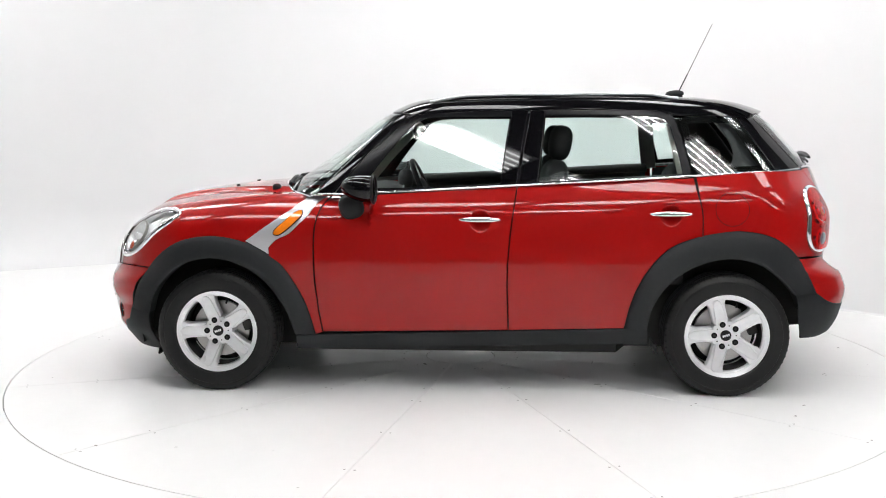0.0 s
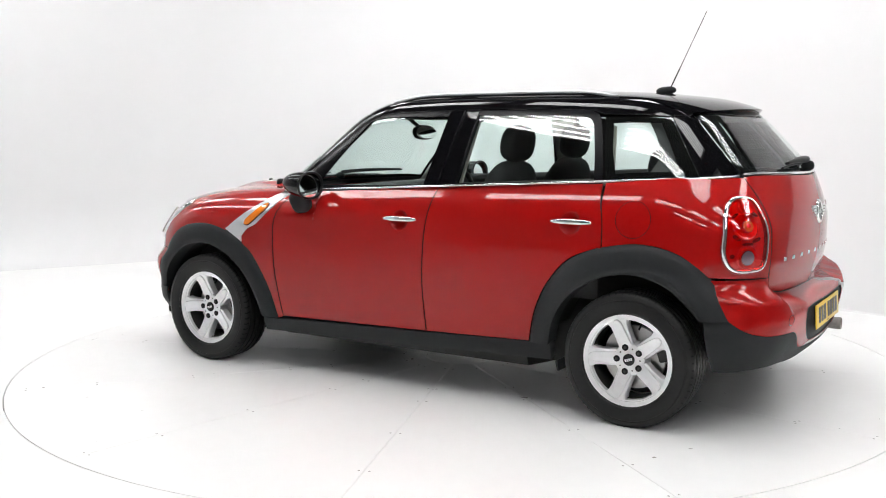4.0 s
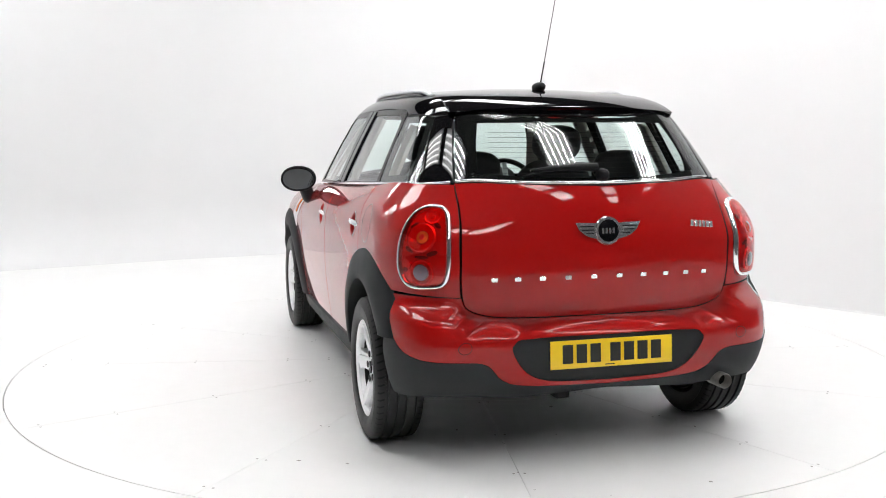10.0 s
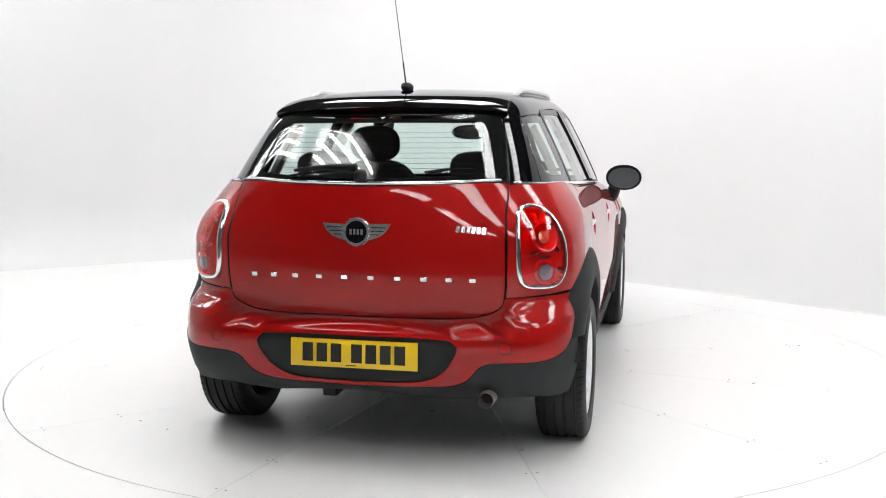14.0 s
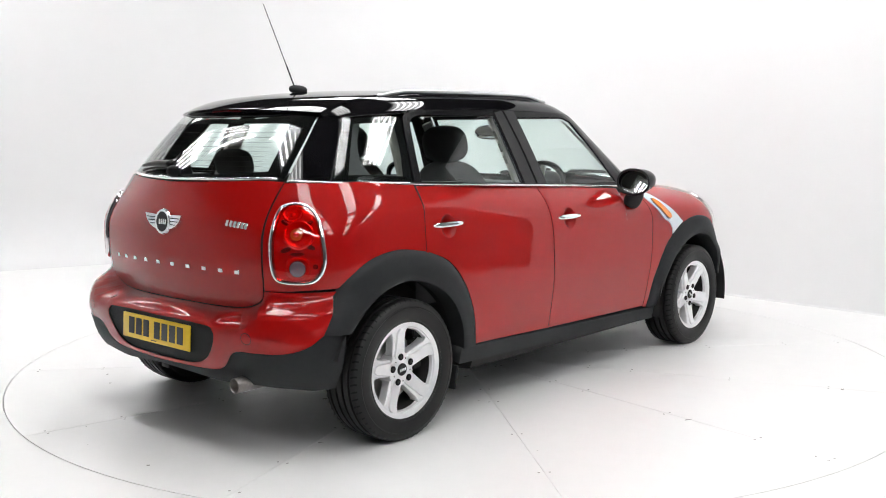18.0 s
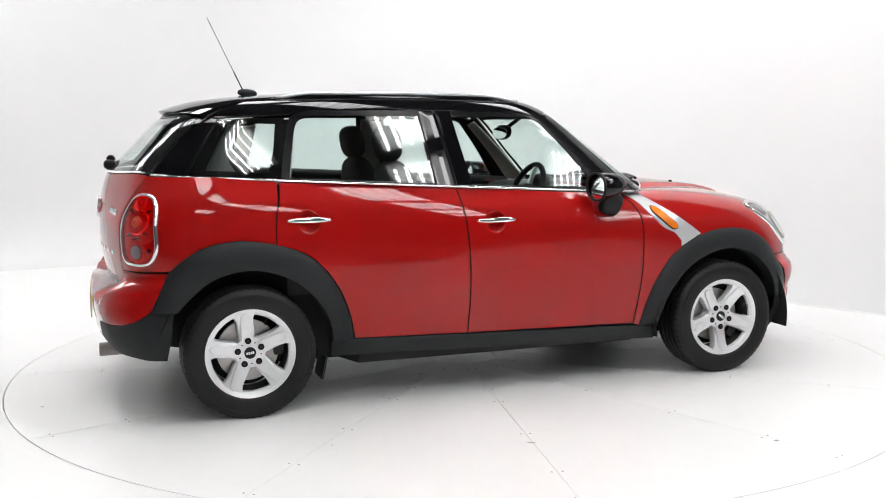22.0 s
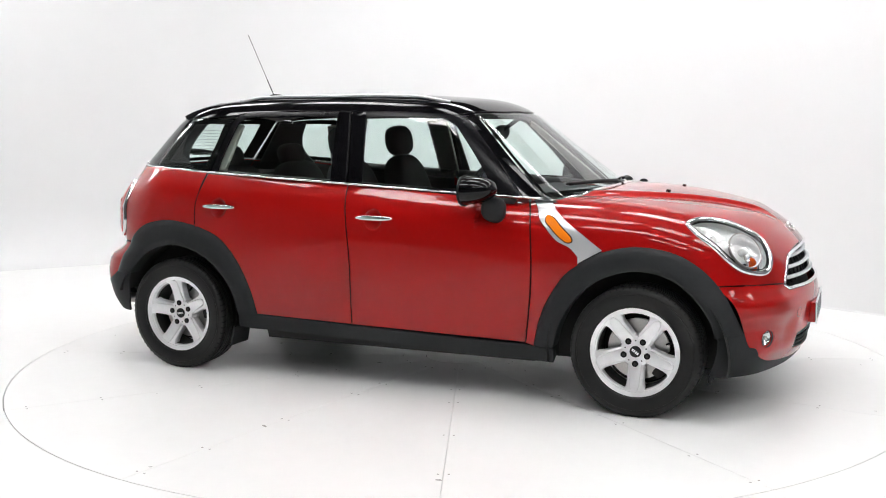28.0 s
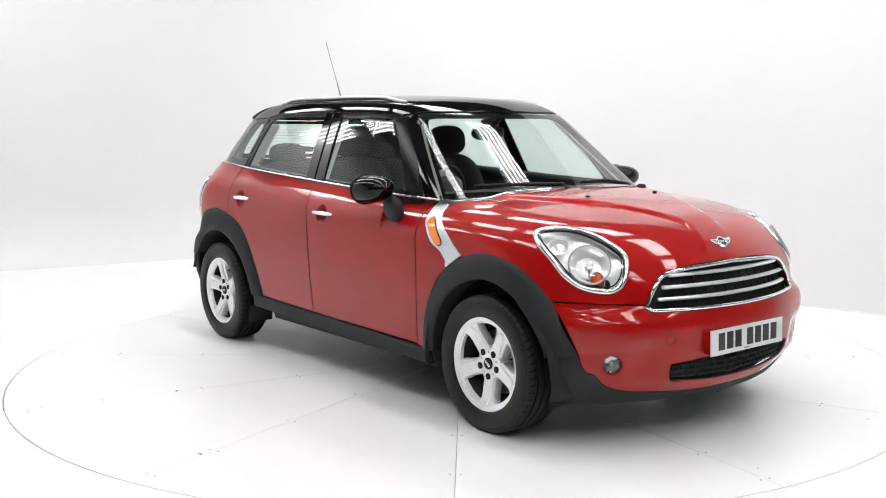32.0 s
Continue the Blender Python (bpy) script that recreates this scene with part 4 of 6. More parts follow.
def put_wheels():
    w = wheel()
    w.parent = CAR
    tagged(w, "five-spoke silver alloy wheel with a black tyre")
    spots = [(FX, 0.764, 0, 18), (RX, 0.764, 0, 18), (FX, -0.764, 180, -36), (RX, -0.764, 180, 8)]
    for k, (x, y, rz, spin) in enumerate(spots):
        m = pose(x, y, WZ, 0, 0, rz) @ pose(0, 0, 0, 0, spin, 0)
        if k == 0:
            w.matrix_basis = m
        else:
            copy_thing(w, m)


put_wheels()
# ---- above the belt: roof, pillars and glass ----
def cabin():
    for mir in (False, True):
        d, r = DOORS[1 if mir else 0]
        bx = [(0.700, 1.008), (0.2, 1.038), (-0.244, 1.062)]
        # front door: black frame with the pane let in
        frame_f = loop([bx, [(-0.244, 1.062), (-0.272, 1.25), (-0.306, 1.438)], [(-0.306, 1.438), (0.13, 1.430), (0.300, 1.420), (0.352, 1.400)], [(0.352, 1.400), (0.53, 1.215), (0.700, 1.008)]], SIDE, 0.02)
        pane_f = loop([[(0.560, 1.040), (0.2, 1.050), (-0.165, 1.066)], [(-0.165, 1.066), (-0.19, 1.25), (-0.215, 1.405)], [(-0.215, 1.405), (0.1, 1.405), (0.225, 1.400), (0.285, 1.382)], [(0.285, 1.382), (0.43, 1.215), (0.560, 1.040)]], SIDE, 0.02)
        part("window_frame", panel("window_frame", frame_f, SIDE, green, FRAME, 0.03, holes=[pane_f], mirror=mir, gap=0.002), d, "black front door window frame")
        g = part("window_pane", panel("window_pane", grow(pane_f, 0.004), SIDE, green, GLASS, 0.04, lift=-0.004, thick=0, mirror=mir), d, "clear side window glass")
        g.visible_shadow = False
        pil = loop([[(-0.160, 1.066), (-0.238, 1.063)], [(-0.238, 1.063), (-0.266, 1.25), (-0.300, 1.432)], [(-0.300, 1.432), (-0.220, 1.432)], [(-0.220, 1.432), (-0.192, 1.25), (-0.160, 1.066)]], SIDE, 0.02)
        part("pillar_cover", panel("pillar_cover", pil, SIDE, green, BLACK, 0.03, lift=0.004, thick=0.004, mirror=mir), d, "gloss black pillar cover")
        # rear door
        frame_r = loop([[(-0.250, 1.062), (-0.7, 1.085), (-1.122, 1.106)], [(-1.122, 1.106), (-1.100, 1.22), (-1.065, 1.360)], [(-1.065, 1.360), (-1.045, 1.405), (-0.99, 1.432), (-0.8, 1.438), (-0.312, 1.440)], [(-0.312, 1.440), (-0.278, 1.25), (-0.250, 1.062)]], SIDE, 0.02)
        pane_r = loop([[(-0.350, 1.076), (-0.7, 1.092), (-1.080, 1.112)], [(-1.080, 1.112), (-1.06, 1.22), (-1.03, 1.345)], [(-1.03, 1.345), (-1.010, 1.385), (-0.965, 1.405), (-0.8, 1.412), (-0.390, 1.412)], [(-0.390, 1.412), (-0.37, 1.25), (-0.350, 1.076)]], SIDE, 0.02)
        part("window_frame", panel("window_frame", frame_r, SIDE, green, FRAME, 0.03, holes=[pane_r], mirror=mir, gap=0.002), r, "black rear door window frame")
        g = part("window_pane", panel("window_pane", grow(pane_r, 0.004), SIDE, green, GLASS, 0.04, lift=-0.004, thick=0, mirror=mir), r, "clear side window glass")
        g.visible_shadow = False
        pil = loop([[(-0.256, 1.066), (-0.345, 1.070)], [(-0.345, 1.070), (-0.366, 1.25), (-0.386, 1.432)], [(-0.386, 1.432), (-0.318, 1.432)], [(-0.318, 1.432), (-0.284, 1.25), (-0.256, 1.066)]], SIDE, 0.02)
        part("pillar_cover", panel("pillar_cover", pil, SIDE, green, BLACK, 0.03, lift=0.004, thick=0.004, mirror=mir), r, "gloss black pillar cover")
        # quarter window and the black tail pillar round the corner
        V = Star((-1.15, 0.2, 1.22), (-0.55, 0.8, 0.1))
        qw = loop([[(-1.135, 0.757, 1.108), (-1.4, 0.725, 1.122), (-1.56, 0.685, 1.128)], [(-1.56, 0.685, 1.128), (-1.47, 0.625, 1.26), (-1.385, 0.57, 1.400)], [(-1.385, 0.57, 1.400), (-1.2, 0.59, 1.403), (-1.070, 0.60, 1.400)], [(-1.070, 0.60, 1.400), (-1.10, 0.68, 1.25), (-1.135, 0.757, 1.108)]], V, 0.01)
        g = part("quarter_window", panel("quarter_window", qw, V, green, GLASS, 0.02, thick=0.004, mirror=mir, gap=0.001), CAR, "dark-edged rear quarter window")
        g.visible_shadow = False
        inner = loop([[(-1.175, 0.757, 1.138), (-1.4, 0.74, 1.150), (-1.47, 0.70, 1.155)], [(-1.47, 0.70, 1.155), (-1.39, 0.62, 1.27), (-1.330, 0.57, 1.365)], [(-1.330, 0.57, 1.365), (-1.2, 0.59, 1.368), (-1.118, 0.60, 1.366)], [(-1.118, 0.60, 1.366), (-1.14, 0.68, 1.25), (-1.175, 0.757, 1.138)]], V, 0.01)
        part("window_border", panel("window_border", grow(qw, -0.002), V, green, FRIT, 0.02, holes=[inner], lift=-0.006, thick=0, mirror=mir), g, "black ceramic border")
        dp = loop([[(-1.565, 0.685, 1.128), (-1.64, 0.628, 1.131), (-1.694, 0.562, 1.133)], [(-1.694, 0.562, 1.133), (-1.575, 0.533, 1.27), (-1.457, 0.500, 1.408)], [(-1.457, 0.500, 1.408), (-1.43, 0.53, 1.404), (-1.390, 0.57, 1.402)], [(-1.390, 0.57, 1.402), (-1.475, 0.625, 1.26), (-1.565, 0.685, 1.128)]], V, 0.01)
        part("tail_pillar", panel("tail_pillar", dp, V, green, BLACK, 0.016, mirror=mir, gap=0.0008), CAR, "gloss black tail pillar")
        trim = loop([[(-1.30, 0.74, 1.12), (-1.52, 0.69, 1.128), (-1.655, 0.58, 1.135)], [(-1.655, 0.58, 1.135), (-1.54, 0.53, 1.27), (-1.44, 0.49, 1.40)], [(-1.44, 0.49, 1.40), (-1.36, 0.56, 1.402), (-1.27, 0.58, 1.402)], [(-1.27, 0.58, 1.402), (-1.33, 0.62, 1.30), (-1.345, 0.66, 1.22), (-1.30, 0.74, 1.12)]], V, 0.01)
        part("pillar_trim", panel("pillar_trim", trim, V, green, TRIM, 0.03, lift=-0.035, thick=0.01, mirror=mir), CAR, "dark inner tail pillar trim")
        # screen pillar
        A = Star((0.2, 0.0, 1.05), (0.55, 0.8, 0.3))
        ap = loop([[(0.712, 0.735, 1.008), (0.535, 0.66, 1.215), (0.358, 0.59, 1.404)], [(0.358, 0.59, 1.404), (0.350, 0.555, 1.430), (0.372, 0.525, 1.428)], [(0.372, 0.525, 1.428), (0.58, 0.61, 1.215), (0.800, 0.705, 1.004)], [(0.800, 0.705, 1.004), (0.712, 0.735, 1.008)]], A, 0.01)
        at = loop([[(0.67, 0.74, 1.03), (0.52, 0.67, 1.215), (0.345, 0.60, 1.40)], [(0.345, 0.60, 1.40), (0.37, 0.52, 1.425)], [(0.37, 0.52, 1.425), (0.60, 0.60, 1.215), (0.82, 0.69, 1.02)], [(0.82, 0.69, 1.02), (0.67, 0.74, 1.03)]], A, 0.01)
        part("pillar_trim", panel("pillar_trim", at, A, green, BEIGE, 0.03, lift=-0.040, thick=0.01, mirror=mir), CAR, "pale inner pillar trim")
        part("screen_pillar", panel("screen_pillar", ap, A, green, BLACK, 0.014, mirror=mir, gap=0.0006), CAR, "gloss black windscreen pillar")
    # windscreen
    half = [[(1.075, 0.0, 1.012), (1.03, 0.3, 1.010), (0.805, 0.700, 1.003)], [(0.805, 0.700, 1.003), (0.585, 0.605, 1.215), (0.378, 0.520, 1.428)], [(0.378, 0.520, 1.428), (0.47, 0.26, 1.440), (0.50, 0.0, 1.445)]]
    ws = loop(half + [[(x, -y, z) for x, y, z in r[::-1]] for r in half[::-1]], SCREEN, 0.012)
    g = part("windscreen", panel("windscreen", ws, SCREEN, green, GLASS, 0.02, thick=0.004, gap=0.001), CAR, "clear laminated windscreen")
    g.visible_shadow = False
    half = [[(1.02, 0.0, 1.040), (0.98, 0.3, 1.040), (0.775, 0.655, 1.030)], [(0.775, 0.655, 1.030), (0.58, 0.575, 1.215), (0.415, 0.500, 1.392)], [(0.415, 0.500, 1.392), (0.50, 0.25, 1.402), (0.53, 0.0, 1.405)]]
    inner = loop(half + [[(x, -y, z) for x, y, z in r[::-1]] for r in half[::-1]], SCREEN, 0.012)
    part("window_border", panel("window_border", grow(ws, -0.002), SCREEN, green, FRIT, 0.03, holes=[inner], lift=-0.006, thick=0), g, "black ceramic border")
    # rear window
    half = [[(-1.62, 0.0, 1.400), (-1.58, 0.26, 1.400), (-1.455, 0.490, 1.402)], [(-1.455, 0.490, 1.402), (-1.575, 0.522, 1.27), (-1.697, 0.552, 1.136)], [(-1.697, 0.552, 1.136), (-1.825, 0.3, 1.138), (-1.880, 0.0, 1.139)]]
    rw = loop(half + [[(x, -y, z) for x, y, z in r[::-1]] for r in half[::-1]], TAIL, 0.012)
    g = part("rear_window", panel("rear_window", rw, TAIL, green, GLASS, 0.02, thick=0.004, gap=0.001), GATE, "rear window with heater lines and a black border")
    g.visible_shadow = False
    half = [[(-1.63, 0.0, 1.355), (-1.60, 0.25, 1.352), (-1.545, 0.405, 1.340)], [(-1.545, 0.405, 1.340), (-1.62, 0.435, 1.26), (-1.715, 0.465, 1.165)], [(-1.715, 0.465, 1.165), (-1.80, 0.3, 1.160), (-1.86, 0.0, 1.160)]]
    inner = loop(half + [[(x, -y, z) for x, y, z in r[::-1]] for r in half[::-1]], TAIL, 0.012)
    part("window_border", panel("window_border", grow(rw, -0.002), TAIL, green, FRIT, 0.02, holes=[inner], lift=-0.006, thick=0), g, "black ceramic border")
    # roof: from the screen to the spoiler
    half = [[(0.495, 0.0, 1.452), (0.46, 0.27, 1.446), (0.368, 0.520, 1.434)],
            [(0.368, 0.520, 1.434), (0.345, 0.56, 1.434), (0.30, 0.585, 1.428), (0.13, 0.60, 1.438), (-0.3, 0.605, 1.447), (-0.8, 0.60, 1.444), (-1.0, 0.595, 1.435), (-1.052, 0.590, 1.408)],
            [(-1.052, 0.590, 1.408), (-1.2, 0.585, 1.408), (-1.39, 0.56, 1.407), (-1.460, 0.494, 1.412)], [(-1.460, 0.494, 1.412), (-1.585, 0.26, 1.412), (-1.628, 0.0, 1.412)]]
    uv = loop(half + [[(x, -y, z) for x, y, z in r[::-1]] for r in half[::-1]], CABIN, 0.014)
    part("roof", panel("roof", uv, CABIN, green, BLACK, 0.022, gap=0.001), CAR, "gloss black roof")


cabin()
# ---- fittings of the car ----
def seat_at(p, n, up=(0, 0, 1)):
    """A pose at p whose y axis is the normal n and whose z axis leans towards 'up'."""
    y = Vector(n).normalized()
    x = y.cross(Vector(up)).normalized()
    z = x.cross(y)
    m = Matrix((x, y, z)).transposed().to_4x4()
    m.translation = Vector(p)
    return m


def seat(shape, view, pt, lift=0.0, mirror=False):
    p, n = on(shape, view, [pt], lift)
    k = np.array((1, -1, 1)) if mirror else 1
    return seat_at(p[0] * k, n[0] * k)


def closed_strip(name, uv, view, shape, mat, width, height, lift=0.0, mirror=False):
    o, d = view.rays(uv)
    p = cast(shape, o, d)
    n = slope(shape, p)
    return strip(name, p + n * lift, n, mat, width, height, True, mirror)


def groove(name, shape, view, centre, r, mirror=False):
    """A fine round joint line."""
    c = view.flat([centre])[0]
    o, d = view.rays(np.array([c]))
    e = 1e-3
    p0 = cast(shape, o, d)[0]
    p1 = cast(shape, *view.rays(np.array([c + (e, 0)])))[0]
    s = e / np.linalg.norm(p1 - p0)
    uv = np.array([c + r * s * np.array((math.cos(a), math.sin(a))) for a in np.linspace(0, 2 * math.pi, 40, endpoint=False)])
    return closed_strip(name, uv, view, shape, SEAL, 0.0026, 0.0006, 0.0, mirror)


def door_fittings():
    grip = blob("door_handle", (0.212, 0.020, 0.027), CHROME, power=2.3)
    post = blob("handle_post", (0.03, 0.034, 0.018), CHROME)
    for side in (0, 1):
        for k, (hx, hz) in enumerate(HANDLES):
            m = seat(lower, SIDE, (hx, hz + 0.003), 0.030, bool(side))
            h = part("door_handle", grip, DOORS[side][k], "chrome bar handle over a dished recess", m)
            # its local axes are those of the seat
            for x in (-0.085, 0.085):
                q = part("handle_post", post, DOORS[side][k], "chrome handle post", m @ pose(x, -0.014, 0))
    for side in (0, 1):
        s = -1 if side else 1
        d = DOORS[side][0]
        # mirror on a stalk
        v, f = [], []
        nu, nv = 32, 14
        for j in range(nv + 1):
            t = j / nv
            w = (1 - (1 - t) ** 2.4) ** 0.5
            for i in range(nu):
                a = 2 * math.pi * i / nu
                y, z = math.cos(a), math.sin(a)
                q = 2.15
                r = (abs(y) ** q + abs(z) ** q) ** (-1 / q)
                v.append((0.634 - 0.162 * t, s * (0.905 + 0.100 * w * r * y), 1.060 + 0.070 * w * r * z - 0.012 * t))
        for j in range(nv):
            f += [(j * nu + i, j * nu + (i + 1) % nu, (j + 1) * nu + (i + 1) % nu, (j + 1) * nu + i) for i in range(nu)]
        if s < 0:
            f = [q[::-1] for q in f]
        house = part("mirror_housing", mesh("mirror_housing", v, f, BLACK), CAR, "gloss black door mirror on a dark stalk")
        rim_pts = [v[nv * nu + i] for i in range(nu)]
        c = np.mean(rim_pts, axis=0)
        lip = [tuple(c + (np.array(q) - c) * 0.99 - np.array((0.004, 0, 0))) for q in rim_pts]
        part("mirror_rim", tube("mirror_rim", lip, 0.007, SEAL, 8, True, up=(1, 0, 0)), house, "black mirror rim")
        g = [tuple(c + (np.array(q) - c) * 0.93 + np.array((0.010 + 0.13 * (q[2] - c[2]), 0, 0))) for q in rim_pts]
        me = mesh("mirror_glass", g + [tuple(c + np.array((0.010, 0, 0)))], [(i, (i + 1) % nu, nu) if s < 0 else ((i + 1) % nu, i, nu) for i in range(nu)], MIRROR, smooth=False)
        part("mirror_glass", me, house, "mirror glass")
        part("mirror_stalk", blob("mirror_stalk", (0.125, 0.075, 0.130), PLASTIC, (0.592, s * 0.838, 0.955), (s * -18, 14, 0), 2.6), house, "dark grey plastic mirror stalk")


door_fittings()


def bright_strips():
    for mir in (False, True):
        z = [(x, float(belt_z(x)) + 0.001) for x in np.linspace(0.80, -1.48, 70)]
        p, n = on(green, SIDE, z, 0.003)
        V = HAUNCH
        q = [(-1.50, 0.702, 1.123), (-1.58, 0.668, 1.126), (-1.645, 0.618, 1.127), (-1.698, 0.556, 1.128)]
        p2, n2 = on(green, V, np.array(spline(q, 0.02)), 0.003)
        p, n = np.vstack([p, p2]), np.vstack([n, n2])
        part("belt_strip", strip("belt_strip", p, n, CHROME, 0.012, 0.006, mirror=mir), CAR, "bright chrome belt strip")
    q = [(-1.698, 0.548, 1.129), (-1.82, 0.3, 1.131), (-1.87, 0, 1.132), (-1.82, -0.3, 1.131), (-1.698, -0.548, 1.129)]
    p, n = on(green, TAIL, np.array(spline(q, 0.03)), 0.003)
    part("gate_strip", strip("gate_strip", p, n, CHROME, 0.012, 0.006), GATE, "bright chrome strip under the rear window")
    q = [(0.80, 0.715, 1.0), (0.965, 0.50, 1.02), (1.04, 0.25, 1.035), (1.058, 0.0, 1.035), (1.04, -0.25, 1.035), (0.965, -0.50, 1.02), (0.80, -0.715, 1.0)]
    p, n = on(lower, NOSE, np.array(spline(q, 0.03)), 0.002)
    part("cowl_strip", strip("cowl_strip", p, n, CHROME, 0.010, 0.006), CAR, "bright strip behind the bonnet")


bright_strips()


def roof_fittings():
    for s in (1, -1):
        xs = np.linspace(0.235, -1.09, 40)
        t = np.linspace(0, 1, 40)
        y = 0.492 + 0.02 * np.sin(math.pi * t)
        q, n = on(green, CABIN, np.stack([xs, y, 1.50 + 0 * xs], 1))
        z = q[:, 2] + 0.002 + 0.017 * ease(t, 0.0, 0.17) * (1 - ease(t, 0.87, 1.0))
        p = np.stack([q[:, 0], q[:, 1], z], 1) * (1, s, 1)
        rail = part("roof_rail", tube("roof_rail", p, 0.0100, SATIN, 10, flat=0.9), CAR, "satin silver roof rail")
        rows = [np.stack([q[:, 0], q[:, 1] + d, h], 1) * (1, s, 1) for d, h in ((0.008, q[:, 2] - 0.008), (0.004, z - 0.007), (-0.004, z - 0.007), (-0.008, q[:, 2] - 0.008))]
        ff = [(k * 40 + i, k * 40 + i + 1, (k + 1) * 40 + i + 1, (k + 1) * 40 + i) for k in range(3) for i in range(39)]
        part("rail_base", mesh("rail_base", np.vstack(rows), ff if s < 0 else [a[::-1] for a in ff], BLACK), rail, "black rail base")
    base = part("aerial_base", blob("aerial_base", (0.105, 0.052, 0.042), PLASTIC, (-1.150, 0, 1.536), (0, 4, 0), 2.3), CAR, "black rubber aerial base")
    a, b = np.array((-1.172, 0, 1.548)), np.array((-1.350, 0, 1.925))
    path = [a + (b - a) * t for t in np.linspace(0, 1, 60)]
    rad = [0.0034 if t < 0.27 else 0.0016 + 0.0005 * (i % 2) for i, t in enumerate(np.linspace(0, 1, 60))]
    part("aerial_mast", tube("aerial_mast", path, rad, PLASTIC, 8, up=(0, 1, 0)), base, "thin whip aerial with a coiled wire")
    # spoiler lip over the rear window
    v, f, m = [], [], 41
    ys = np.linspace(-0.515, 0.515, m)
    rows = []
    top0, _ = on(green, CABIN, np.stack([-1.34 + 0.30 * ys ** 2, ys, 1.5 + 0 * ys], 1), 0.0015)
    tip = np.stack([-1.612 + 0.56 * ys ** 2, ys, 1.438 - 0.075 * ys ** 2], 1)
    mid = top0 * 0.5 + tip * 0.5 + np.stack([0 * ys, 0 * ys, 0.011 + 0 * ys], 1)
    low = tip + (0.012, 0, -0.016)
    under = np.stack([-1.572 + 0.52 * ys ** 2, ys, 1.402 - 0.02 * ys ** 2], 1)
    q14 = top0 * 0.72 + tip * 0.28 + np.stack([0 * ys, 0 * ys, 0.0085 + 0 * ys], 1)
    q34 = top0 * 0.22 + tip * 0.78 + np.stack([0 * ys, 0 * ys, 0.008 + 0 * ys], 1)
    rows = [top0, q14, mid, q34, tip + (0.004, 0, 0.002), tip, low, under]
    v = np.vstack(rows)
    f = [(k * m + i, k * m + i + 1, (k + 1) * m + i + 1, (k + 1) * m + i) for k in range(len(rows) - 1) for i in range(m - 1)]
    f += [tuple(k * m for k in range(len(rows))), tuple(k * m + m - 1 for k in range(len(rows)))[::-1]]
    me = mesh("spoiler", v, [q[::-1] for q in f], BLACK)
    me.set_sharp_from_angle(angle=radians(45))
    part("spoiler", me, GATE, "gloss black spoiler lip")
    q = np.array(spline([(-1.60, 0.125, 1.386), (-1.62, 0, 1.388), (-1.60, -0.125, 1.386)], 0.03))
    p, n = on(green, TAIL, q, -0.012)
    part("high_brake_light", strip("high_brake_light", p, n, LAMP_RED, 0.018, 0.003), GATE, "dark red high brake light")


roof_fittings()


